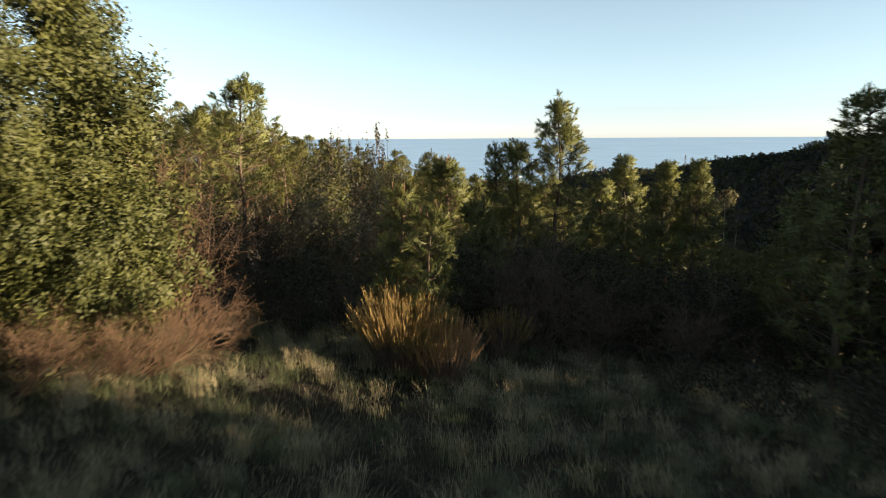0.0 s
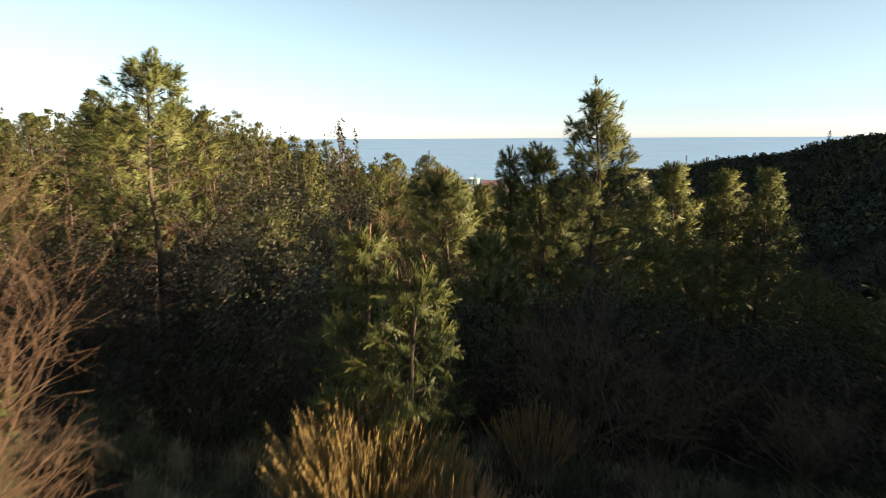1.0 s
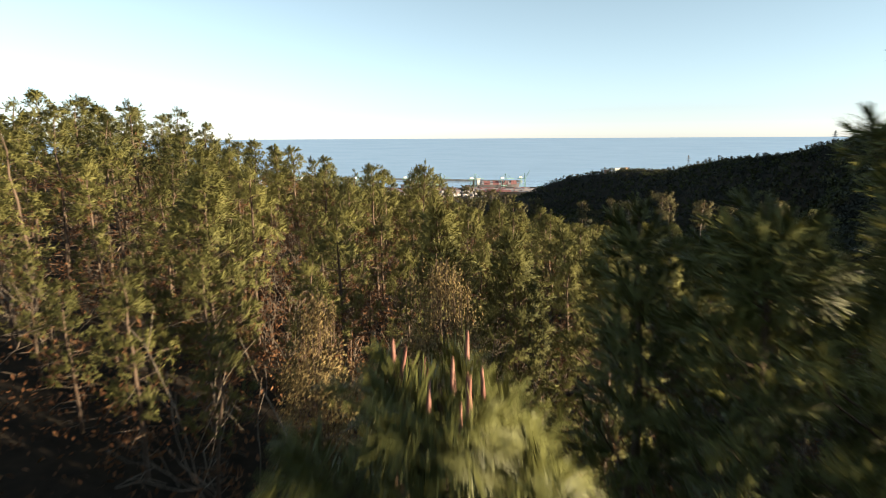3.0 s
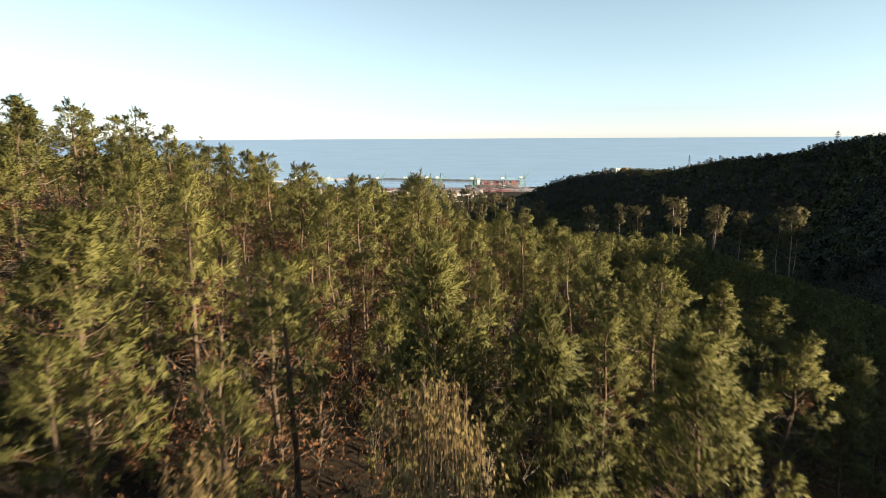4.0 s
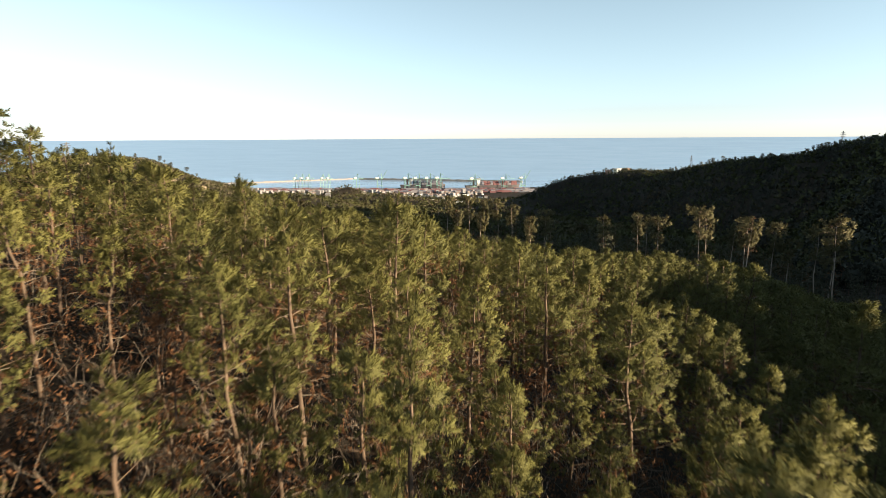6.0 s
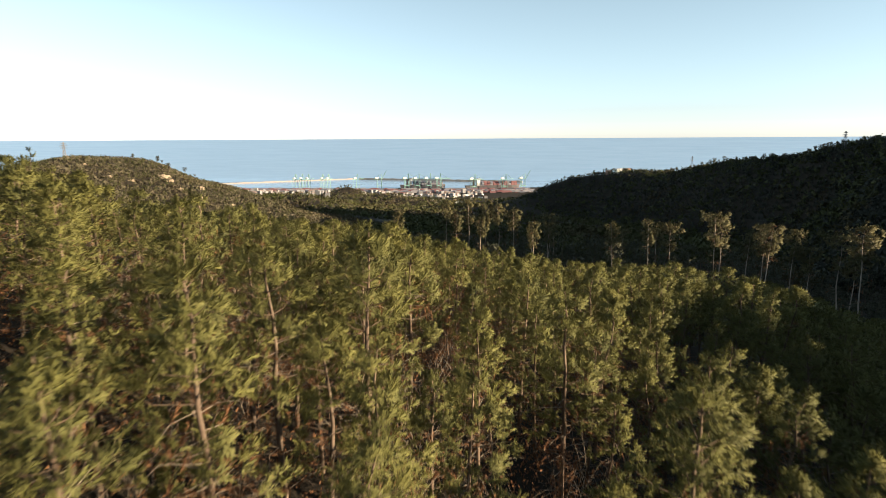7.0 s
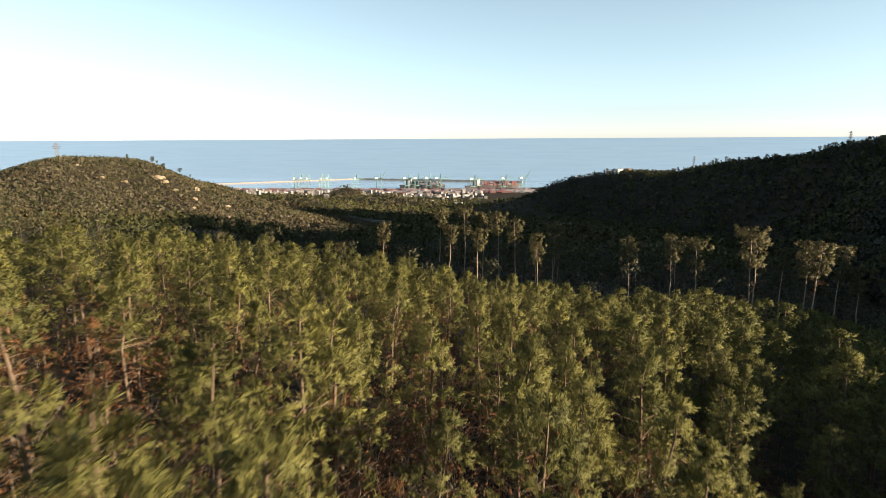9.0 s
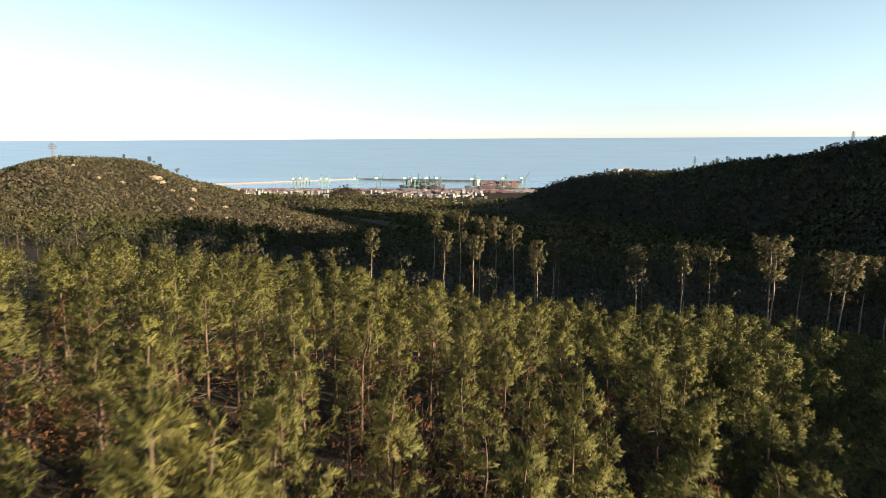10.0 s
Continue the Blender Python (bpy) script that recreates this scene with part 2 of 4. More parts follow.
def ground_z(x, y):
    """The wooded spur that falls seaward, the valley beside it, the ridge across it and the hills before the coast;
    also an unseen hill added to shade the ridge.
    """
    x, y = np.asarray(x, float), np.asarray(y, float)
    s, q = 0.4226 * x + 0.9063 * y, -0.9063 * x + 0.4226 * y
    floor = np.interp(s, [-60, 0, 8, 12, 17, 28, 36, 45, 55, 64, 75, 100, 130, 200, 400, 700, 1200, 1800, 2250, 3150],
                      [1.5, 0.35, -0.4, -0.9, -1.5, -3.9, -5.2, -6.6, -8.8, -9.8, -12, -17.4, -22, -32, -64, -104, -152, -202, -226, -227])
    lift = np.interp(s, [0, 15, 35, 64, 100, 150], [0.03, 0.08, 0.25, 0.12, 0.03, 0])
    up = np.where(q > 15, 40 * np.tanh((q - 15) / 40), q - 15)
    side = np.clip(up, -15, 60)
    z = floor + lift * side
    z = z - 0.25 * np.clip(12 - q, 0, 27) * smooth((s - 20) / 45) * smooth((900 - s) / 400)
    crest = np.interp(s, [-100, 20, 44, 76, 118, 130, 142, 190, 240, 330, 430, 520, 600, 728, 1188, 1451, 1800],
                      [26, 27, 30.4, 29.9, 23.5, 31, 38, 48, 55, 55, 40, 20, 10, 1, -52, -84, -186])
    line = np.interp(s, [728, 1188, 1451], [-150, 50, 193])
    wide = np.interp(s, [728, 1188, 1451], [135, 230, 300])
    z = z + np.maximum(crest - z, 0) * smooth((line + wide - q) / wide)
    # the bump at x 900 is an added unseen hill that blocks the ridge's sun
    z = z + bump2(x, y, 265, 1480, 150, 170, 44) + bump2(x, y, 900, 560, 190, 350, 215)
    z = z + bump2(x, y, -300, 1250, 120, 160, 25) + bump2(x, y, -330, 2150, 70, 90, 44) + bump2(x, y, -170, 1850, 160, 140, 24)
    dome = np.interp(x, [-900, -640, -520, -436, -414, -391, -352, -324, -301, -279, -257, -223, -190, -150, -110, -60], [-72, -60, -46, -30.5, -26.5, -20.5, -10.5, -13, -19, -28, -35, -50, -64, -76, -86, -96])
    z = z + (dome - z) * np.exp(-((y - 650) / 170) ** 2) * smooth((-x - 20) / 90)
    near = smooth((y - 40) / 200)
    z = z + near * (3.0 * np.sin(x * 0.021 + 1.3) * np.sin(y * 0.017) + 2.0 * np.sin(x * 0.05 + y * 0.043))
    z = z + 0.10 * np.sin(x * 1.3) * np.sin(y * 1.1 + 0.5) + 0.05 * np.sin(x * 3.1 + y * 2.3)
    return np.maximum(z, -225.0)


def build_ground():
    nv, nu = 280, 230
    v = np.linspace(0, 1, nv)
    ys = -70 + 2980 * (0.06 * v + 0.94 * v ** 3.2)
    u = np.linspace(-1, 1, nu)
    uu = 0.25 * u + 0.75 * u ** 3
    half = 260 + np.maximum(ys, 0) * 1.5
    x = uu[None, :] * half[:, None]
    y = np.repeat(ys[:, None], nu, 1)
    z = ground_z(x, y)
    i = np.arange(nv - 1)[:, None] * nu + np.arange(nu - 1)[None, :]
    f = np.stack([i, i + 1, i + nu + 1, i + nu], -1).reshape(-1, 4)
    ob = new("ground", mesh_of("ground", np.stack([x, y, z], -1).reshape(-1, 3), f, SHADED_EARTH, True))
    tagged(ob, "wooded hillside soil falling from a clearing to the coast", "ground", kind="structure")


build_ground()


def build_sea():
    ys = np.array([2600, 3000, 3400, 3700, 3800, 3900, 4050, 4200, 4350, 4500, 4650, 4800, 4950.0])
    zs = np.where(ys <= 3700, -226.0, -226 + 229.5 * np.clip((ys - 3700) / 1250, 0, 1))
    xs = np.linspace(-4400, 4400, 40)
    x, y = np.meshgrid(xs, ys)
    z = np.repeat(zs[:, None], 40, 1)
    i = np.arange(len(ys) - 1)[:, None] * 40 + np.arange(39)[None, :]
    f = np.stack([i, i + 1, i + 41, i + 40], -1).reshape(-1, 4)
    ob = new("water", mesh_of("water", np.stack([x, y, z], -1).reshape(-1, 3), f, SEA, True))
    tagged(ob, "calm pale blue open sea up to the horizon", "sea", kind="structure")


build_sea()

# ---- pines ----


def pine_parts(seed, height, crown_from, reach, n_tuft, tuft_len, tuft_w, whorl_step=0.36, per=(4, 6), shoots=(3, 5), dead=14,
               flat=False, sides=5, twigs=True, gaps=0.12, limbs_on=True, shoot=0.12, soft_normal=3.2, girth=1.0, lift=0.25, puff=5):
    """Arrays of one pine: trunk, limbs and needle shoots gathered in clumps of puff tufts; crown_from is the share of bare trunk."""
    r = np.random.default_rng(seed)
    k = 9
    zz = np.linspace(0, 1, k)
    bend = np.cumsum(r.normal(0, 0.012, (k, 2)), 0) * height
    spine = np.column_stack([bend * zz[:, None], zz * height])
    r0 = (0.010 * height + 0.012) * girth
    rad = r0 * (1 - zz) ** 0.8 + 0.010
    trunk = Soup()
    trunk.add(*tubes(spine[:-1], spine[1:], rad[:-1], rad[1:], sides))

    def on_spine(z):
        return np.array([np.interp(z, spine[:, 2], spine[:, 0]), np.interp(z, spine[:, 2], spine[:, 1]), z])

    limb_a, limb_b, limb_ra, limb_rb, pos, dirs, hearts = [], [], [], [], [], [], []

    def clump(c, e, wide=0.10):
        for _ in range(puff):
            d = e * 0.9 + r.normal(0, 0.55, 3)
            d /= np.linalg.norm(d)
            pos.append(c + d * wide * r.uniform(0.3, 1.0)), dirs.append(d), hearts.append(c - e * 0.05)

    z = crown_from * height
    while z < height - 0.12:
        rel = (height - z) / (height * (1 - crown_from))
        shape = (min(1.0, 0.07 + 1.25 * rel) if not flat else (0.35 + 0.75 * math.sin(math.pi * (0.12 + 0.74 * rel)))) * (1 if rel < 0.75 else 0.8)
        for a in r.uniform(0, 6.28) + np.arange(r.integers(per[0], per[1] + 1)) * (6.28 / per[1]) + r.normal(0, 0.3, 1):
            if r.uniform() < gaps:
                continue
            ln = reach * shape * r.uniform(0.42, 1.2)
            rise = r.uniform(0.08, 0.42) + 0.45 * (1 - rel)
            p0 = on_spine(z + r.uniform(-0.08, 0.08))
            d = np.array([math.cos(a), math.sin(a), rise * 0.6])
            p1 = p0 + d / np.linalg.norm(d) * ln * 0.6
            d2 = np.array([math.cos(a + r.normal(0, 0.3)), math.sin(a + r.normal(0, 0.3)), rise + lift])
            d2 /= np.linalg.norm(d2)
            p2 = p1 + d2 * ln * 0.45
            for q0, q1, w0, w1 in ((p0, p1, 0.009, 0.006), (p1, p2, 0.006, 0.003))[:2 if sides > 3 else 1]:
                limb_a.append(q0), limb_b.append(q1), limb_ra.append(w0 * (0.5 + reach)), limb_rb.append(w1 * (0.5 + reach))
            clump(p2 - d2 * 0.08, d2)
            for _ in range(r.integers(shoots[0], shoots[1] + 1)):
                t = 1.0 - 0.68 * r.uniform(0, 1) ** 1.5
                c = p0 + (p1 - p0) * (t / 0.6) if t < 0.6 else p1 + (p2 - p1) * ((t - 0.6) / 0.4)
                e = np.array([math.cos(a + r.normal(0, 1.0)), math.sin(a + r.normal(0, 1.0)), r.uniform(0.3, 1.4)])
                e /= np.linalg.norm(e)
                off = e * r.uniform(0.16, 0.40) * (0.6 + 0.4 * reach) * (1.0 if flat else min(1.0, 0.35 + 1.3 * rel))
                if twigs:
                    limb_a.append(c), limb_b.append(c + off), limb_ra.append(0.007), limb_rb.append(0.004)
                clump(c + off * 0.85, e)
        z += whorl_step * r.uniform(0.8, 1.25)
    top = spine[-1]
    for _ in range(3):
        clump(top + np.array([r.normal(0, 0.04), r.normal(0, 0.04), r.uniform(-0.34, 0.02)]), np.array([r.normal(0, 0.2), r.normal(0, 0.2), 1.2]), 0.07)
    dry, snags = [], []
    for _ in range(dead):
        zd = r.uniform(0.08, crown_from + 0.25) * height
        a = r.uniform(0, 6.28)
        p0 = on_spine(zd)
        ln = reach * r.uniform(0.35, 1.0)
        p1 = p0 + np.array([math.cos(a), math.sin(a), r.uniform(-0.1, 0.35)]) * ln * 0.6
        p2 = p1 + np.array([math.cos(a + r.normal(0, 0.5)), math.sin(a + r.normal(0, 0.5)), r.uniform(-0.5, 0.4)]) * ln * 0.5
        snags.extend(((p0, p1, 0.011, 0.008), (p1, p2, 0.008, 0.004)))
        if r.uniform() < 0.85:
            dry.append(p1), dry.append(p2)
    limbs = Soup()
    if not limbs_on:
        limb_a, limb_b, limb_ra, limb_rb = limb_a[:1], limb_b[:1], limb_ra[:1], limb_rb[:1]
    limbs.add(*tubes(limb_a, limb_b, np.array(limb_ra), np.array(limb_rb), 3))
    crown = Soup()
    pos, dirs = np.array(pos), np.array(dirs)
    cv, cf = tufts(pos, unit(dirs), n_tuft, shoot, tuft_len, tuft_w, (15, 112), r)
    mid = height * (0.45 + 0.4 * crown_from)
    home = np.repeat(np.array(hearts), n_tuft * 3, 0)
    out = 0.6 * unit(cv * np.array([1, 1, 0.0]) + np.array([0, 0, 1]) * (0.35 * reach + 0.30 * (cv[:, 2:3] - mid))) + 1.5 * unit(cv - home)
    crown.add(*rounded(cv, cf, out, soft_normal))
    return trunk, limbs, crown, pos, dirs, top, np.array(dry), snags


PINE_LABEL = "young pine with bushy yellow-green needles on a thin bare trunk"


def make_pine(seed, height, label=PINE_LABEL, candles=0, needle=NEEDLE, bark=BARK, group="pines of the slope", name="pine_tree", **kw):
    trunk, limbs, crown, pos, dirs, top, dry, snags = pine_parts(seed, height, **kw)
    tree = tagged(new(name), label, "pine tree", group)
    part("trunk", trunk.mesh("trunk", bark, True), tree, "grey-brown scaly trunk")
    tagged(part("branchwork", limbs.mesh("branchwork", BRANCH), tree, "thin brown branches"), kind="stuff")
    if snags:
        d = Soup()
        d.add(*tubes([q[0] for q in snags], [q[1] for q in snags], np.array([q[2] for q in snags]), np.array([q[3] for q in snags]), 3))
        tagged(part("dead_branchwork", d.mesh("dead_branchwork", TWIG), tree, "bare grey dead branches low on the trunk"), kind="stuff")
    tagged(part("crown", crown.mesh("crown", needle), tree), kind="stuff")
    if len(dry) > 8:
        r = np.random.default_rng(seed + 2)
        d = Soup()
        d.add(*tufts(dry, unit(r.normal(0, 1, dry.shape) + np.array([0, 0, 0.4])), 22, 0.24, 0.14, 0.018, (25, 80), r))
        tagged(part("dead_needles", d.mesh("dead_needles", DRY), tree, "rust-brown dead needles on the lowest branches"), kind="stuff")
    if candles:
        r = np.random.default_rng(seed + 1)
        tips = np.arange(0, len(pos), kw.get("puff", 5))
        order = tips[np.argsort(-pos[tips, 2])][: 2 * candles]
        order = np.concatenate([order[:1], r.permutation(order[1:])[:candles - 1]])
        a = pos[order] + np.array([0, 0, 0.10])
        d = unit(np.column_stack([r.normal(0, 0.12, (len(order), 2)), np.ones(len(order))]))
        c = Soup()
        ln = r.uniform(0.07, 0.16, (len(order), 1))
        c.add(*tubes(a, a + d * ln, np.full(len(order), 0.011), np.full(len(order), 0.006), 5))
        tagged(part("candle_growth", c.mesh("candle_growth", CANDLE), tree, "upright pink young shoots"), kind="stuff")
    return tree


def put(tree, x, y, turn=0.0, size=1.0, sink=0.05):
    m = pose(x, y, float(ground_z(x, y)) - sink, 0, 0, turn) @ Matrix.Diagonal((size, size, size, 1))
    tree.matrix_basis = m
    return tree


def put_copy(tree, x, y, turn=0.0, size=1.0, sink=0.05, lean=(0, 0)):
    c = copy_thing(tree, Matrix.Identity(4))
    c.matrix_basis = pose(x, y, float(ground_z(x, y)) - sink, lean[0], lean[1], turn) @ Matrix.Diagonal((size, size, size, 1))
    return c


# Pines round the clearing: x, y, height of the top, share of bare trunk, reach, young shoots
HERO = [
    (3.70, 16.5, 4.40, 0.20, 1.40, 0), (2.65, 16.9, 3.20, 0.22, 0.95, 0), (2.05, 17.6, 3.05, 0.55, 0.28, 0),
    (0.65, 15.4, 2.72, 0.12, 1.32, 12), (0.12, 9.55, 2.0, 0.30, 0.50, 9), (-0.44, 9.95, 2.33, 0.35, 0.46, 9),
    (-4.70, 14.6, 4.70, 0.48, 1.25, 0), (6.80, 20.0, 2.60, 0.2, 1.2, 0), (8.10, 20.6, 2.40, 0.2, 1.2, 0),
    (9.10, 20.0, 2.30, 0.2, 1.2, 0), (8.20, 10.6, 4.05, 0.10, 1.5, 0), (9.60, 14.2, 1.90, 0.12, 1.4, 0),
    (-2.6, 15.2, 2.35, 0.2, 1.1, 8), (5.4, 18.6, 1.9, 0.2, 1.1, 0), (11.2, 16.5, 1.5, 0.15, 1.3, 0), (1.40, 13.9, 1.75, 0.15, 0.85, 6), (-6.6, 16.8, 4.0, 0.3, 1.2, 0),
    (0.60, 25.6, 2.20, 0.25, 1.10, 0), (2.00, 25.2, 1.60, 0.20, 0.90, 0), (3.90, 25.0, 1.45, 0.20, 1.35, 0), (-4.40, 25.6, 2.80, 0.25, 1.25, 0),
]
# Tall heath at the foot of the slope: x, y, width, height of the top
TALL_HEATH = [(0.45, 22.9, 1.7, 1.1), (-1.5, 22.2, 1.0, 0.7)]
for i, (hx, hy, top_z, bare, reach_, cand) in enumerate(HERO):
    h = top_z - float(ground_z(hx, hy)) + 0.05 - 0.24
    put(make_pine(100 + i, h, candles=cand, needle=GREEN_NEEDLE if i < 17 else NEEDLE, crown_from=bare, reach=reach_, n_tuft=42 if i < 7 or i == 15 else 24, tuft_len=0.12, tuft_w=0.012 if i < 7 or i == 15 else 0.019, gaps=0.03, per=(5, 6), whorl_step=0.34,
                  shoots=(2, 2) if reach_ < 0.6 else (4, 6), dead=12, shoot=0.13, puff=3, label="bushy young pine with long green needles beside the clearing" if i < 17 else PINE_LABEL,
                  group="pines round the clearing" if i < 17 else "pines of the slope"), hx, hy)

# The stand on the slope
def scatter(n, xr, yr, gap, seed, keep):
    """Points with a least gap, in a window, where keep() holds."""
    r = np.random.default_rng(seed)
    cell, out = {}, []
    for x, y in zip(r.uniform(*xr, n), r.uniform(*yr, n)):
        if not keep(x, y):
            continue
        k = (int(x // gap), int(y // gap))
        if any((x - a) ** 2 + (y - b) ** 2 < gap * gap for i in (-1, 0, 1) for j in (-1, 0, 1) for a, b in cell.get((k[0] + i, k[1] + j), ())):
            continue
        cell.setdefault(k, []).append((x, y))
        out.append((x, y))
    return out


# Pines of the slope that stand out: x, y, height of the top
STAND_PINES = [
    (-14.05, 45.0, 4.8), (-12.2, 46.3, 4.4), (-13.2, 52.9, 3.75), (-7.0, 44.7, 3.15), (-7.9, 55.1, 2.25), (-2.5, 40.5, 2.4), (-0.8, 53.4, 1.1),
    (13.4, 41.0, -3.25), (-2.55, 28.4, 1.75), (4.85, 33.1, 0.65), (5.75, 32.2, 0.7), (-1.85, 36.1, 0.85), (0.5, 30.65, 1.4), (13.3, 64.5, -3.9),
    (2.1, 46.9, -0.3), (16.4, 48.6, -2.5), (12.1, 45.4, -3.4), (-2.35, 43.8, 2.05), (-0.7, 45.9, 1.95), (0.05, 41.0, 0.95), (4.5, 47.45, 0.2),
    (15.6, 54.2, -3.7), (8.3, 46.5, -1.5), (10.2, 48.3, -2.9), (-3.1, 48.1, 1.5), (-1.3, 50.0, 1.25), (3.92, 52.6, -0.6), (10.5, 68.4, -3.75),
    (-0.45, 44.4, 2.25), (8.65, 51.9, -2.5), (0.2, 47.7, 1.4), (1.77, 59.2, -1.1), (4.6, 56.4, -1.0), (7.4, 56.8, -1.4), (-0.3, 54.2, 0.65), (-12.1, 69.6, 0.0),
]

# Gaps in the stand where dead bracken and brush show
GAPS = [(-10.0, 66.0), (1.6, 55.6), (0.9, 60.4), (-6.7, 54.6), (2.9, 58.4), (-4.4, 50.1), (-11.5, 51.8), (-5.3, 37.8), (9.4, 60.7), (-3.0, 30.5), (3.4, 44.1), (-8.0, 45.0), (-11.4, 67.0), (8.9, 69.0), (3.1, 67.5), (-7.8, 54.7), (-5.4, 52.6), (-4.6, 36.1), (-2.9, 35.2), (0.9, 50.8), (1.5, 62.2)]


def in_stand(x, y):
    if any((x - gx) ** 2 + (y - gy) ** 2 < 2.1 ** 2 for gx, gy in GAPS):
        return False
    if x < -(0.76 * y + 5) or x > 0.62 * y + 6:
        return False
    if y < 20 and -4.2 - 0.1 * y < x < 10:
        return False
    if y < 13 and x < 0 or y < 10:
        return False
    s, q = 0.4226 * x + 0.9063 * y, -0.9063 * x + 0.4226 * y
    if s > 101 or q < -9 or y < 30 and x > 1.2:
        return False
    if q < 13 and math.sin(x * 12.99 + y * 78.23) > (-0.45 if q < 5 else 0.25):
        return False
    return all((x - hx) ** 2 + (y - hy) ** 2 > 1.6 for hx, hy, *_ in HERO + TALL_HEATH + STAND_PINES)


def canopy(x, y):
    """The height that the tree tops of the stand reach."""
    base = np.interp(y, [12, 18, 24, 30, 40, 52, 60, 72, 85, 95], [2.6, 1.7, 1.0, 1.5, 1.0, 0.4, -0.4, -2.1, -4.1, -6.2])
    return float(base + 0.12 * np.clip(x - 12, 0, 14) - np.interp(y, [20, 30, 38, 48, 56, 65], [0.16, 0.26, 0.33, 0.33, 0.26, 0.17]) * np.clip(x, -14.5, 30))


def stand_size(x, y, r):
    low = -0.9063 * x + 0.4226 * y < 13
    return float(np.clip((canopy(x, y) - (r.triangular(-1.3, 0.5, 2.8) if low else r.triangular(0.0, 0.6, 2.2)) - float(ground_z(x, y))) / 5.9, 0.4, 1.25))


STAND = scatter(26000, (-75, 62), (10, 95), 1.74, 3, in_stand)
STAND.sort(key=lambda p: abs(p[0] - 0.03 * p[1]) * (1.0 if p[0] > 0 else 0.85) + 0.5 * max(0, p[1] - 64) + 2.0 * max(0, 20 - p[1]))
SHAPES = [(0.38, 1.10, 18), (0.50, 0.92, 22), (0.42, 1.25, 16), (0.55, 0.88, 24), (0.34, 1.0, 16), (0.46, 1.18, 20)]
near_kinds = [make_pine(300 + i, 5.9, crown_from=c, reach=re, n_tuft=36, tuft_len=0.12, tuft_w=0.0135, whorl_step=0.46, per=(4, 5), shoots=(4, 6), dead=d + 18, twigs=False, puff=3, gaps=0.16)
              for i, (c, re, d) in enumerate(SHAPES)]
next_kinds = [make_pine(320 + i, 5.9, crown_from=c, reach=re, n_tuft=20, tuft_len=0.125, tuft_w=0.022, whorl_step=0.46, per=(4, 5), shoots=(4, 6), dead=d + 4, twigs=False, puff=3, gaps=0.16)
              for i, (c, re, d) in enumerate(SHAPES)]
dead_kinds = [make_pine(340 + i, 5.6, label="dead pine with rust-brown needles among the living ones", group="dead pines of the slope", name="dead_pine", needle=DRY,
                        crown_from=0.25, reach=1.0, n_tuft=18, tuft_len=0.15, tuft_w=0.018, whorl_step=0.5, per=(4, 5), shoots=(1, 2), dead=20, twigs=False, gaps=0.4, puff=2) for i in range(2)]
for i, (x, y) in enumerate([(gx + 0.6, gy + 0.7) for gx, gy in GAPS]):
    (put if i < 2 else put_copy)(dead_kinds[i % 2], x, y, 83.0 * i, stand_size(x, y, np.random.default_rng(i)) * 0.82)
r = np.random.default_rng(11)
used = set()
for i, (x, y, top_z) in enumerate(STAND_PINES):
    k = int(r.integers(6))
    size = float(np.clip((top_z - 0.1 - float(ground_z(x, y))) / 5.9, 0.35, 1.4))
    (put_copy if (True, k) in used else put)(near_kinds[k], x, y, r.uniform(0, 360), size)
    used.add((True, k))
for i, (x, y) in enumerate(STAND[:330]):
    kinds = near_kinds if i < 130 else next_kinds
    k = int(r.integers(len(kinds)))
    size = stand_size(x, y, r)
    if (i < 130, k) not in used:
        put(kinds[k], x, y, r.uniform(0, 360), size)
        used.add((i < 130, k))
    else:
        put_copy(kinds[k], x, y, r.uniform(0, 360), size, lean=(r.normal(0, 1.5), r.normal(0, 1.5)))


def joined_trees(spots, kinds, r, sizes):
    """Many trees in three arrays: trunks, limbs and crowns."""
    soups = (Soup(), Soup(), Soup())
    packed = [tuple((np.concatenate(p.v), np.concatenate(p.f), np.concatenate(p.nrm) if p.nrm else None) for p in k[:3]) for k in kinds]
    for x, y in spots:
        k = packed[int(r.integers(len(packed)))]
        a, size = r.uniform(0, 6.28), stand_size(x, y, r) if sizes is None else float(np.clip(r.normal(*sizes), 0.5, 1.3))
        c, s_ = math.cos(a) * size, math.sin(a) * size
        rot = np.array([[c, -s_, 0], [s_, c, 0], [0, 0, size]])
        base = np.array([x, y, float(ground_z(x, y)) - 0.1])
        for soup, (v, f, nrm) in zip(soups, k):
            soup.add(v @ rot.T + base, f, None if nrm is None else nrm @ rot.T / size)
    return soups


def woods(spots, kinds, r, sizes, label, needle=NEEDLE):
    tr, li, cr = joined_trees(spots, kinds, r, sizes)
    wood = tagged(new("pine_wood"), label, "pine wood", kind="stuff")
    part("trunks", tr.mesh("trunks", BARK, True), wood, "thin brown trunks")
    part("branchwork", li.mesh("branchwork", BRANCH), wood, "pale dead branches")
    part("crowns", cr.mesh("crowns", needle), wood)


FORMS = [(0.36, 1.1), (0.44, 0.95), (0.40, 1.25), (0.50, 0.9), (0.34, 1.05)]
fine_kinds = [pine_parts(400 + i, 5.9, c, re, 9, 0.135, 0.047, whorl_step=0.46, per=(4, 5), shoots=(3, 4), dead=6, puff=3, sides=3, twigs=False) for i, (c, re) in enumerate(FORMS)]
woods(STAND[330:760], fine_kinds, np.random.default_rng(14), None, "dense stand of young pines covering the lit slope")
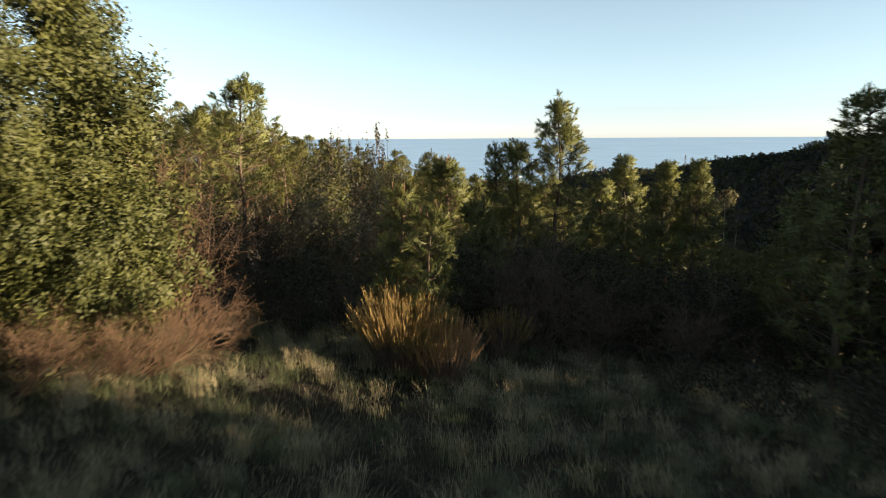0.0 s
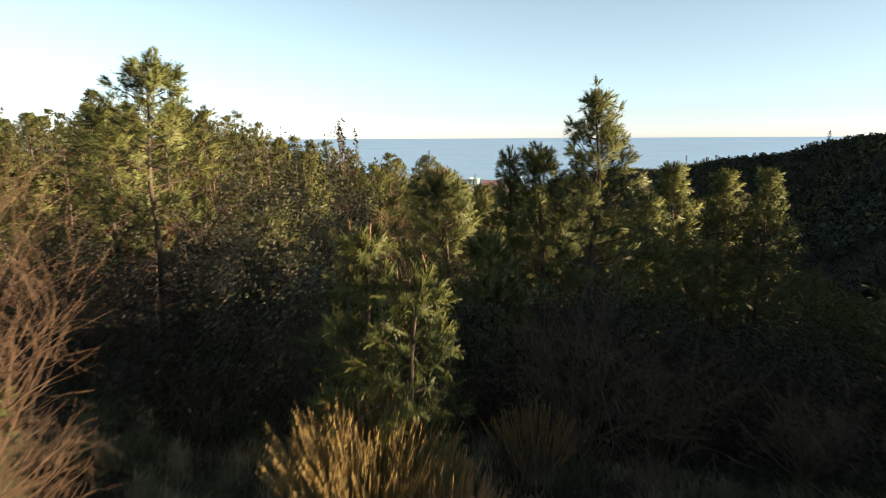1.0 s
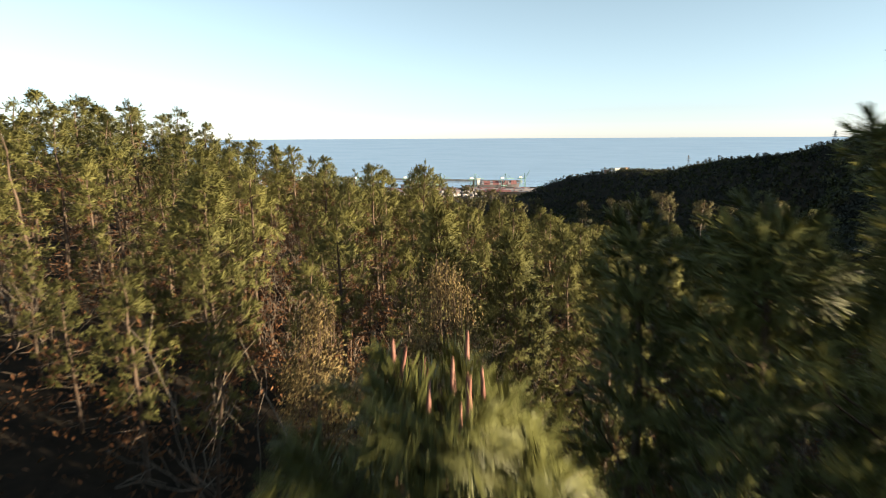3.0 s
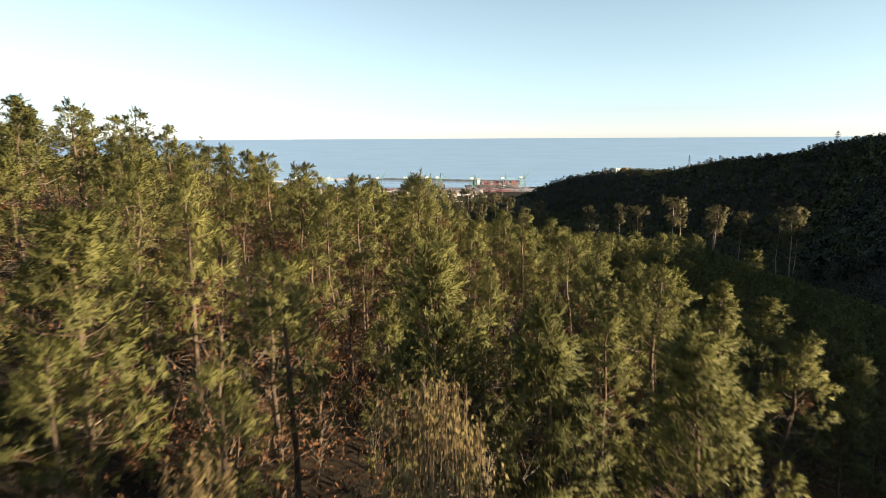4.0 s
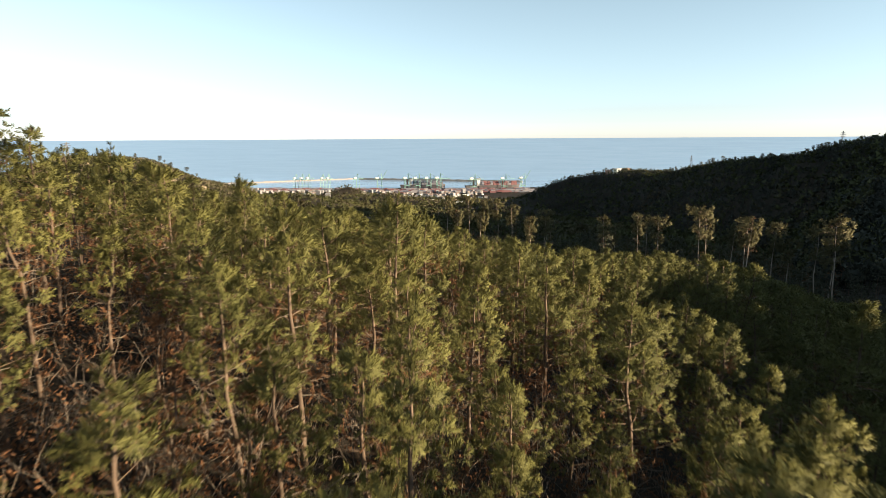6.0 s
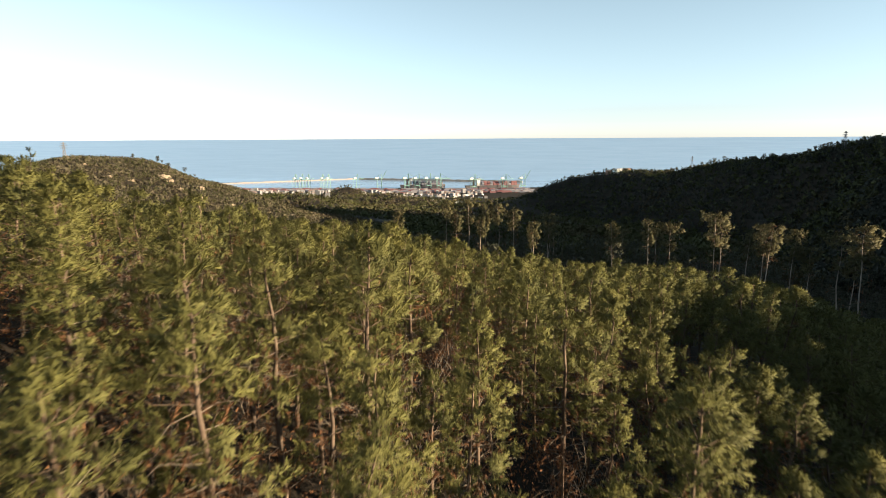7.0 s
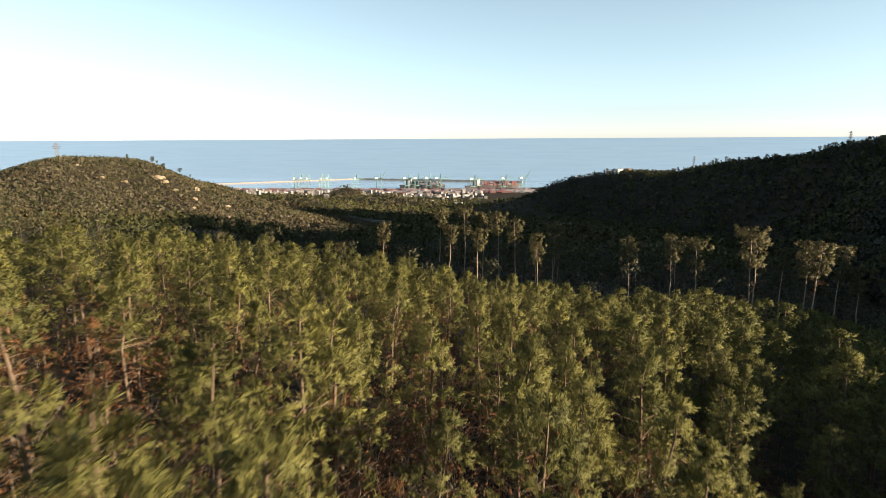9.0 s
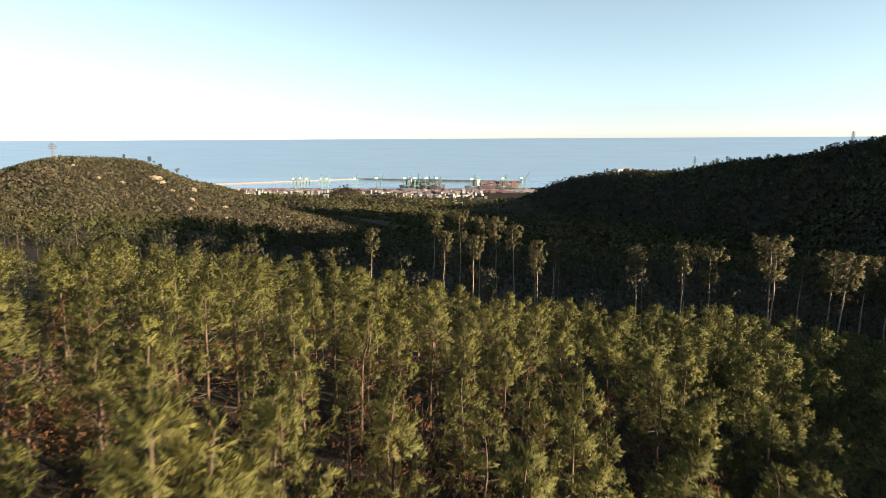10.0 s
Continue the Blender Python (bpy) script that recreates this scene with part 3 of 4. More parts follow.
mid_kinds = [pine_parts(410 + i, 5.9, c, re, 5, 0.16, 0.08, whorl_step=0.50, per=(4, 5), shoots=(2, 3), dead=1, puff=2, sides=3, twigs=False) for i, (c, re) in enumerate(FORMS)]
woods(STAND[760:], mid_kinds, np.random.default_rng(12), None, "young pines covering the outer part of the lit slope")

# Tall bare-trunked pines in the valley: x, y, height of the top
tall_kinds = [make_pine(500 + i, 12.5, label="tall old pine with bare pale trunk and sparse flat crown", group="tall pines of the valley", name="tall_pine", needle=OLD_NEEDLE, bark=PALE_BARK,
                        crown_from=c, reach=re, n_tuft=18, tuft_len=0.20, tuft_w=0.042, girth=0.65, whorl_step=0.44, shoots=(3, 4), dead=30, flat=True, gaps=0.25, puff=4, lift=0.05)
              for i, (c, re) in enumerate([(0.75, 1.30), (0.78, 1.10), (0.73, 1.40)])]
TALL = [(33.2, 101, -5.3), (34.8, 93.6, -4.9), (51.3, 104.6, -9.4), (30.9, 115, -8.4), (21.3, 103, -5.9), (31.2, 97.7, -4.3), (36.4, 98, -5.6),
        (-4.7, 110, -5.1), (27, 118, -9), (12, 122, -6.5), (8, 130, -6.5), (5, 127, -5.5), (1.5, 132, -6.0), (14, 118, -7.8), (46, 98, -7), (10, 126, -6), (3, 121, -7), (17, 124, -7.5), (6.5, 117, -7),
        (-24, 112, -6.5), (-20, 118, -8), (-12, 125, -10), (40, 108, -8), (20, 135, -12), (44, 92, -5), (25, 101.4, -5.4), (27.6, 101.8, -5.9), (41.5, 101, -6.6), (43, 99.5, -8.4), (17, 121, -8.4), (13.4, 112, -8.0)]
for i, (x, y, top_z) in enumerate(TALL):
    size = (top_z - float(ground_z(x, y))) / 12.5
    (put if i < 3 else put_copy)(tall_kinds[i % 3], x, y, 70.0 * i, size)


def in_valley(x, y):
    s, q = 0.4226 * x + 0.9063 * y, -0.9063 * x + 0.4226 * y
    return (s > 103 or q < -10) and abs(x) < 0.85 * y + 25


VALLEY = scatter(4200, (-140, 190), (20, 210), 3.9, 5, in_valley)
valley_kinds = [pine_parts(600 + i, 7.0, c, re, 6, 0.24, 0.115, whorl_step=0.62, per=(4, 5), shoots=(1, 1), dead=0, puff=4, sides=3, flat=True, twigs=False, limbs_on=False, gaps=0.2)
                for i, (c, re) in enumerate([(0.45, 1.4), (0.55, 1.25), (0.5, 1.6)])]
woods(VALLEY, valley_kinds, np.random.default_rng(13), (0.82, 0.24), "mixed pine wood on the valley floor and the shaded hillside", DULL_NEEDLE)


def crowns_far(soup, r, x, y, h, w, k, size, mid=0.62):
    """Small tree crowns of k leaf clumps each, for woods seen from far off."""
    n = len(x)
    d = unit(r.normal(size=(n, k, 3)))
    c = d * r.uniform(0.35, 1.0, (n, k, 1)) * np.stack([w, w, h * 0.40], -1)[:, None, :]
    c = c + np.stack([x, y, ground_z(x, y) + h * mid], -1)[:, None, :]
    v = (c[:, :, None, :] + r.normal(size=(n, k, 3, 3)) * (size * w)[:, None, None, None]).reshape(-1, 3)
    soup.add(*rounded(v, np.arange(len(v)).reshape(-1, 3), np.repeat((d + np.array([0, 0, 0.3])).reshape(-1, 3), 3, 0), 1.2))


def far_woods():
    r = np.random.default_rng(21)
    b = Soup()
    for lo, hi, n, k, size in ((170, 430, 3400, 40, 0.17), (430, 2300, 36000, 8, 0.42)):
        d = np.exp(r.uniform(math.log(lo), math.log(hi), n))
        t = r.uniform(-0.80, 0.80, n)
        x, y = t * d, d
        keep = ((y > 205) | (np.abs(x) > 150)) & ~((x < -60) & (y > 430) & (y < 900))
        x, y = x[keep], y[keep]
        h = r.uniform(3.5, 8.0, len(x)) * (1 + y / 3000)
        crowns_far(b, r, x, y, h, h * r.uniform(0.28, 0.45, len(x)), k, size, 0.55)
    # the dotted young pines of the hill before the coast
    x, y = r.uniform(-640, -60, 15000), r.uniform(410, 760, 15000)
    h = r.uniform(1.8, 4.4, len(x))
    crowns_far(b, r, x, y, h, h * r.uniform(0.2, 0.32, len(x)), 10, 0.40, 0.5)
    tagged(new("far_woods", b.mesh("far_woods", FAR_TREE)), "distant pine scrub and woods covering the hills", "woods", kind="stuff")
    m = Soup()
    x = np.concatenate([r.uniform(-640, -60, 34000), r.uniform(-520, 40, 9000)])
    y = np.concatenate([r.uniform(400, 760, 34000), r.uniform(1000, 2150, 9000)])
    h = r.uniform(0.8, 2.2, len(x)) * (1 + (y > 1000))
    crowns_far(m, r, x, y, h, h * 1.0, 5, 0.48, 0.3)
    tagged(new("maquis", m.mesh("maquis", MAQUIS)), "low brown heath scrub between the trees of the far hills", "scrub", kind="stuff")


far_woods()


def ridge_woods():
    r = np.random.default_rng(23)
    n = 15000
    s_ = r.uniform(180, 1500, n)
    line = np.interp(s_, [728, 1188, 1451], [-150, 50, 193])
    wide = np.interp(s_, [728, 1188, 1451], [135, 230, 300])
    q_ = line + wide * np.where(np.arange(n) % 5 == 0, r.uniform(-0.25, 0.15, n), r.uniform(-0.12, 1.0, n))
    x, y = 0.4226 * s_ - 0.9063 * q_, 0.9063 * s_ + 0.4226 * q_
    keep = (y > 195) & (np.abs(x) < 0.78 * y + 30)
    x, y = x[keep], y[keep]
    h = r.uniform(4, 9.5, len(x)) * np.interp(np.hypot(x, y), [200, 900], [1.0, 0.8])
    b = Soup()
    # gaps and shaded sides are partly painted by the lowered crown colour
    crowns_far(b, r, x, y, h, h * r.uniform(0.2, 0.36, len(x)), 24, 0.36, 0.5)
    tagged(new("ridge_woods", b.mesh("ridge_woods", SHADED_RIDGE_TREE)), "woods covering the ridge, coloured for its shade and bluish haze", "woods", kind="stuff")


ridge_woods()

# Umbrella-shaped trees along the skylines
sky_kinds = [make_pine(520 + i, 12.5, label="distant umbrella-shaped pine on the hill's skyline", group="pines on the skyline", name="umbrella_pine", needle=DULL_NEEDLE, crown_from=c, reach=re,
                       n_tuft=8, tuft_len=0.5, tuft_w=0.3, shoot=0.5, whorl_step=0.7, shoots=(2, 3), dead=4, flat=True, sides=4, twigs=False, puff=2)
             for i, (c, re) in enumerate([(0.6, 2.6), (0.7, 2.2), (0.5, 2.8)])]
r = np.random.default_rng(31)
for i in range(110):
    y = float(r.uniform(695, 1440))
    x = float(np.interp(y, [660, 710, 850, 960, 1020, 1155, 1320, 1425, 1458], [446, 436, 440, 454, 428, 426, 418, 376, 308]) + r.normal(0, 5))
    (put if i < 3 else put_copy)(sky_kinds[i % 3], x, y, float(r.uniform(0, 360)), float(r.triangular(0.45, 0.65, 1.05)), 0.3)
for i in range(12):
    put_copy(sky_kinds[i % 3], float(r.normal(-370, 75)), float(r.normal(680, 20)), float(r.uniform(0, 360)), float(r.uniform(0.45, 0.8)), 1.0)

# ---- shrubs and grass of the clearing ----


def bare_arrays(seed, stems, height, spread, lean=(0, 0), levels=4, kids=3, base_r=0.012, sides=3, wiggle=0.28):
    """Forking bare stems."""
    r = np.random.default_rng(seed)
    a = np.column_stack([r.normal(0, 0.10, (stems, 2)), np.zeros(stems) - 0.05])
    d = unit(np.column_stack([r.normal(0, spread, (stems, 2)) + np.array(lean), np.ones(stems)]))
    ln = height * r.uniform(0.35, 0.6, stems)
    rad = np.full(stems, base_r)
    soup = Soup()
    for level in range(levels):
        cut = 3 if level < 2 else 2
        p, dd = a, d
        for k in range(cut):
            dd = unit(dd + r.normal(0, wiggle * 0.5, dd.shape) + np.array([0, 0, 0.05]))
            b = p + dd * (ln / cut)[:, None]
            soup.add(*tubes(p, b, rad * (1 - 0.3 * k / cut), rad * (1 - 0.3 * (k + 1) / cut), sides))
            if k == cut - 1 or level == levels - 1:
                end = b
            p = b
        if level == levels - 1:
            break
        n = kids
        t = r.uniform(0.35, 1.0, (len(a), n))
        t[:, 0] = 1.0
        na = a[:, None] + (end - a)[:, None] * t[..., None]
        nd = unit(dd[:, None] + r.normal(0, 0.55, (len(a), n, 3)))
        nl = (ln * 0.62)[:, None] * r.uniform(0.7, 1.2, (len(a), n))
        nr = np.repeat((rad * 0.6)[:, None], n, 1)
        a, d, ln, rad = na.reshape(-1, 3), nd.reshape(-1, 3), nl.ravel(), nr.ravel()
    return soup


def bare_shrub(label, mat, x, y, turn=0, **kw):
    soup = bare_arrays(**kw)
    ob = tagged(new("bare_shrub"), label, "shrub", "bare shrubs")
    for name, lo, hi in (("stemwork", 0, 6), ("twigwork", 6, len(soup.v))):
        piece = Soup()
        for v, f in zip(soup.v[lo:hi], soup.f[lo:hi]):
            piece.add(v, f - f.min())
        tagged(part(name, piece.mesh(name, mat), ob), kind="stuff")
    ob.matrix_basis = pose(x, y, float(ground_z(x, y)), 0, 0, turn)
    return ob


RED_LABEL = "leafless reddish-brown shrub with thin arching lit twigs"
for k, (x, y, stems, h, spread, lean) in enumerate([(-4.3, 7.9, 16, 1.75, 0.40, (1.35, -0.05)), (-4.7, 7.3, 14, 1.5, 0.45, (1.1, -0.1)), (-4.2, 8.6, 13, 1.7, 0.40, (1.0, 0.1)),
                                                     (-5.4, 7.0, 18, 1.4, 0.5, (0.6, -0.3))]):
    bare_shrub(RED_LABEL, RED_TWIG, x, y, seed=61 + k, stems=stems, height=h, spread=spread, lean=lean, levels=4, kids=4, base_r=0.008)
for k, (x, y, stems, h, spread, lean) in enumerate([(-4.6, 9.4, 7, 2.7, 0.20, (0.40, 0.0)), (-4.7, 9.9, 6, 3.6, 0.15, (0.12, 0.0)), (-5.0, 10.8, 6, 4.6, 0.13, (0.04, 0.0))]):
    bare_shrub("tall leafless reddish shrub with fine upright twigs", RED_TWIG, x, y, seed=71 + k, stems=stems, height=h, spread=spread, lean=lean, levels=4, kids=4, base_r=0.009)
bare_shrub("dense leafless brown shrub with pale dead twigs", BROWN_TWIG, 2.7, 12.8, seed=45, stems=34, height=2.7, spread=0.42, levels=4, kids=4, base_r=0.014)
bare_shrub("dense leafless brown shrub with pale dead twigs", BROWN_TWIG, 4.1, 13.2, seed=46, stems=26, height=2.3, spread=0.4, levels=4, kids=4, base_r=0.013)
bare_shrub("low leafless brown shrub in shade", BROWN_TWIG, 1.6, 11.2, seed=47, stems=18, height=1.1, spread=0.5, levels=4, kids=3, base_r=0.009)
bare_shrub("low leafless brown shrub in shade", BROWN_TWIG, 3.3, 11.0, seed=48, stems=14, height=0.9, spread=0.5, levels=4, kids=3, base_r=0.008)
bare_shrub("leafless brown shrub at the wood's dark edge", BROWN_TWIG, 6.0, 12.2, seed=49, stems=20, height=1.8, spread=0.45, levels=4, kids=4, base_r=0.012)


def leafy_arrays(seed, size, height, clumps, per, leaf, foot=0.12, sigma=0.16, spires=0, boughs=0):
    """Stems and leaves of an evergreen: clumps of leaves over an uneven egg-shaped shell, some in its inside."""
    r = np.random.default_rng(seed)
    d = unit(r.normal(size=(clumps, 3)))
    lump = 1 + 0.16 * np.sin(d[:, 0] * 5 + seed) + 0.14 * np.sin(d[:, 1] * 6 + d[:, 2] * 4)
    rad = r.uniform(0.62, 1.0, clumps) ** 0.5 * lump
    mid = height * (0.5 + foot / 2)
    c = d * rad[:, None] * np.array([size[0], size[1], height * (0.5 - foot / 2)]) + np.array([0, 0, mid])
    core = c
    if boughs:
        # sprays of leaves gathered on boughs, with dark hollows between
        own = r.integers(boughs, size=clumps)
        inner = np.arange(clumps) % 2 == 0
        ball = unit(r.normal(size=(clumps, 3))) * r.uniform(0.2, 1.0, (clumps, 1)) ** 0.4 * 0.36
        c = np.where(inner[:, None], c * np.array([0.82, 0.82, 0.96]), c[own] + ball)
        core = np.where(inner[:, None], np.array([0, 0, mid]) * 0.5 + c * 0.5, core[own] * np.array([0.93, 0.93, 0.98]))
    else:
        core = c * 0.75 + np.array([0, 0, mid]) * 0.25
    if spires:
        a = r.uniform(0, 6.28, spires)
        q = r.uniform(0, 0.6, spires)
        top = np.column_stack([np.cos(a) * q * size[0], np.sin(a) * q * size[1], height * r.uniform(0.98, 1.12, spires)])
        c = np.concatenate([c, top])
        core = np.concatenate([core, top - np.array([0, 0, 0.3])])
    n = len(c)
    tall = (np.arange(n) >= n - spires)[:, None, None]
    p = (c[:, None] + r.normal(0, sigma, (n, per, 3)) * np.where(tall, np.array([0.22, 0.22, 1.0]), np.array([1, 1, 1.15]))).reshape(-1, 3)
    core = np.repeat(core, per, 0)[p[:, 2] > 0.05]
    p = p[p[:, 2] > 0.05]
    foliage = Soup()
    lv, lf = leaves(p, leaf, r)
    out = unit(p - core)
    g = unit(np.cross(lv[1::4] - lv[0::4], lv[2::4] - lv[0::4]))
    back = (g * out).sum(1) < 0
    lf = np.where(np.repeat(back, 2)[:, None], lf[:, ::-1], lf)
    g = np.where(back[:, None], -g, g)
    foliage.add(lv, lf, np.repeat(unit(out * 1.3 + g), 4, 0))
    wood = Soup()
    pick = r.choice(n, min(n, 26), replace=False)
    root = np.column_stack([r.normal(0, 0.12, (len(pick), 2)), np.zeros(len(pick)) - 0.05])
    knee = root * 0.5 + c[pick] * np.array([0.35, 0.35, 0.5])
    wood.add(*tubes(root, knee, np.full(len(pick), 0.010), np.full(len(pick), 0.005), 4))
    if spires:
        wood.add(*tubes(c[-spires:] - np.array([0, 0, 0.5]), c[-spires:] + np.array([0, 0, 0.2]), np.full(spires, 0.006), np.full(spires, 0.003), 3))
    wood.add(*tubes(knee, c[pick], np.full(len(pick), 0.005), np.full(len(pick), 0.002), 3))
    return wood, foliage


def leafy(name, label, category, x, y, mat, turn=0.0, group="", **kw):
    wood, foliage = leafy_arrays(**kw)
    ob = tagged(new(name), label, category, group)
    tagged(part("stemwork", wood.mesh("stemwork", BRANCH), ob), kind="stuff")
    tagged(part("foliage", foliage.mesh("foliage", mat), ob), kind="stuff")
    ob.matrix_basis = pose(x, y, float(ground_z(x, y)), 0, 0, turn)
    return ob


leafy("evergreen_oak", "large dense evergreen oak with small sunlit yellow-green leaves", "tree", -6.9, 8.3, OAK_LEAF, group="evergreen oaks",
      seed=51, size=(2.95, 2.7), height=8.2, clumps=6200, per=40, leaf=0.078, foot=0.0, sigma=0.10, spires=0, boughs=460)
leafy("evergreen_oak", "bushy young evergreen oak with small yellow-green leaves", "tree", -4.75, 8.2, OAK_LEAF, group="evergreen oaks",
      seed=54, size=(1.05, 1.0), height=3.3, clumps=1100, per=36, leaf=0.072, foot=0.1, sigma=0.09, spires=0, boughs=110)
leafy("evergreen_shrub", "dark grey-green evergreen shrub with upright sprigs", "shrub", -1.95, 12.5, SPRIG_LEAF, group="evergreen shrubs",
      seed=52, size=(1.2, 1.1), height=3.9, clumps=560, per=30, leaf=0.055, sigma=0.11, spires=14)
leafy("evergreen_shrub", "dark grey-green evergreen shrub with upright sprigs", "shrub", -1.0, 13.2, SPRIG_LEAF, group="evergreen shrubs",
      seed=53, size=(0.55, 0.6), height=4.2, clumps=220, per=30, leaf=0.055, sigma=0.10, spires=10)
for i, (x, y, w, h) in enumerate([(-3.7, 12.4, 1.0, 2.2), (-2.8, 11.6, 0.8, 1.6), (-5.6, 13.4, 1.1, 2.5), (5.2, 14.2, 1.2, 2.2), (7.0, 13.4, 1.2, 1.9),
                                  (8.8, 12.6, 1.1, 1.6), (10.5, 12.4, 1.2, 1.8), (1.2, 13.6, 0.8, 1.5), (-0.4, 13.9, 0.8, 2.2), (12.0, 14.5, 1.3, 2.2),
                                  (3.4, 15.0, 1.0, 2.2), (6.8, 11.4, 0.8, 0.9), (9.6, 10.6, 0.9, 1.0), (0.6, 12.5, 0.9, 2.3),
                                  (1.9, 14.3, 1.0, 2.5), (3.1, 13.9, 1.0, 2.6), (4.3, 14.4, 1.1, 2.4), (5.9, 13.6, 1.1, 2.3), (-3.0, 13.6, 1.1, 2.7), (7.9, 15.0, 1.3, 2.4), (6.5, 6.6, 0.8, 1.1), (7.6, 7.8, 0.9, 1.4),
                                  (5.9, 8.6, 0.7, 0.9), (8.4, 6.2, 0.9, 1.5), (4.8, 10.0, 0.7, 0.9), (6.9, 5.0, 0.7, 0.9)]):
    leafy("evergreen_shrub", "evergreen shrub in the shade of the pines, darkened in its leaf colour", "shrub", x, y, SHADED_LEAF, group="evergreen shrubs",
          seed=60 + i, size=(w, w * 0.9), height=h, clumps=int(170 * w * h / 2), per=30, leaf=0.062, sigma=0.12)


def heath(seed, x, y, w, h, n, mat, label):
    """Upright feathery sprigs."""
    r = np.random.default_rng(seed)
    a, q = r.uniform(0, 6.28, n), np.sqrt(r.uniform(0, 1, n))
    base = np.column_stack([np.cos(a) * q * w * 0.45, np.sin(a) * q * w * 0.45, np.zeros(n)])
    d = unit(np.column_stack([np.cos(a) * q * 0.5, np.sin(a) * q * 0.5, np.ones(n)]) + r.normal(0, 0.11, (n, 3)))
    ln = h * (1.03 - 0.30 * q ** 2) * r.uniform(0.82, 1.08, n)
    tip = base + d * ln[:, None]
    stems, sprigs = Soup(), Soup()
    stems.add(*tubes(base, tip, np.full(n, 0.004), np.full(n, 0.0015), 3))
    for k in range(12):
        t = 1 - r.uniform(0.02, min(0.45, 0.62 / h), n)
        sprigs.add(*tufts(base + (tip - base) * t[:, None], d, 7, 0.12, 0.05, 0.008, (20, 65), r))
    ob = tagged(new("heath_bush"), label, "shrub", "heath bushes")
    tagged(part("stemwork", stems.mesh("stemwork", BROWN_TWIG), ob), kind="stuff")
    tagged(part("foliage", sprigs.mesh("foliage", mat), ob), kind="stuff")
    ob.matrix_basis = pose(x, y, float(ground_z(x, y)) - 0.02)


heath(71, -0.30, 9.35, 0.80, 1.50, 640, HEATH, "golden-brown tree heath bush with upright feathery sprigs")
heath(72, 0.22, 9.2, 0.45, 1.30, 260, HEATH, "golden-brown tree heath bush with upright feathery sprigs")
heath(73, 0.50, 8.9, 0.36, 1.25, 120, HEATH_PINK, "small heath bush with pinkish dry flower spikes")
for i, (x, y, w, top_z) in enumerate(TALL_HEATH):
    h = top_z - float(ground_z(x, y))
    leafy("heath_bush", "tall golden-brown heath with upright sprigs of tiny leaves", "shrub", x, y, DULL_HEATH, group="heath bushes",
          seed=76 + i, size=(w * 0.56, w * 0.52), height=h * 0.94, clumps=int(300 * w), per=34, leaf=0.046, sigma=0.09, spires=int(40 * w))
heath(74, 1.75, 11.6, 0.6, 0.95, 110, HEATH, "dull brown heath bush in shade")


def blades(pos, length, width, droop, r):
    n = len(pos)
    a = r.uniform(0, 6.28, n)
    ln = length * r.uniform(0.5, 1.25, n)
    out = np.column_stack([np.cos(a), np.sin(a), np.zeros(n)])
    side = np.column_stack([-np.sin(a), np.cos(a), np.zeros(n)]) * (width / 2)
    k = droop * r.uniform(0.3, 1.2, n)[:, None]
    mid = pos + out * (ln[:, None] * 0.3 * k) + np.array([0, 0, 1]) * (ln * 0.6)[:, None]
    tip = mid + out * (ln[:, None] * 0.6 * k) + np.array([0, 0, 1]) * (ln * (0.45 - 0.25 * k[:, 0]))[:, None]
    v = np.stack([pos - side, pos + side, mid + side * 0.3, mid - side * 0.7, mid + side * 0.7, tip], 1).reshape(-1, 3)
    return v, np.arange(len(v)).reshape(-1, 3)


def build_grass():
    r = np.random.default_rng(81)
    n = 95000
    x, y = r.uniform(-9, 11, n), 1.0 + 12.5 * r.uniform(0, 1, n) ** 1.15
    thin = 0.55 + 0.25 * np.sin(x * 1.7 + 1.0) * np.sin(y * 1.9) + r.uniform(-0.4, 0.4, n)
    x, y = x[thin > 0.12], y[thin > 0.12]
    g = Soup()
    g.add(*blades(np.column_stack([x, y, ground_z(x, y) - 0.01]), 0.12, 0.008, 1.0, r))
    m, per = 760, 60
    cx, cy = r.uniform(-8, 9, m), 1.4 + 11 * r.uniform(0, 1, m) ** 1.1
    wide = np.repeat(r.uniform(0.05, 0.14, m), per)
    qx, qy = np.repeat(cx, per) + r.normal(0, 1, m * per) * wide, np.repeat(cy, per) + r.normal(0, 1, m * per) * wide
    g.add(*blades(np.column_stack([qx, qy, ground_z(qx, qy) - 0.01]), 0.30, 0.010, 1.1, r))
    tagged(new("grass", g.mesh("grass", GRASS)), "short tufted green and grey grass of the clearing", "grass", kind="stuff")
    m = 360
    cx, cy = r.uniform(-8, 8, m), r.uniform(2.0, 12, m)
    per = 80
    px = (cx[:, None] + r.normal(0, 0.085, (m, per))).ravel()
    py = (cy[:, None] + r.normal(0, 0.085, (m, per))).ravel()
    t = Soup()
    t.add(*blades(np.column_stack([px, py, ground_z(px, py) - 0.01]), 0.36, 0.008, 0.8, r))
    tagged(new("dry_grass", t.mesh("dry_grass", STRAW)), "tussocks of straw-coloured dry grass", "grass", kind="stuff")


build_grass()

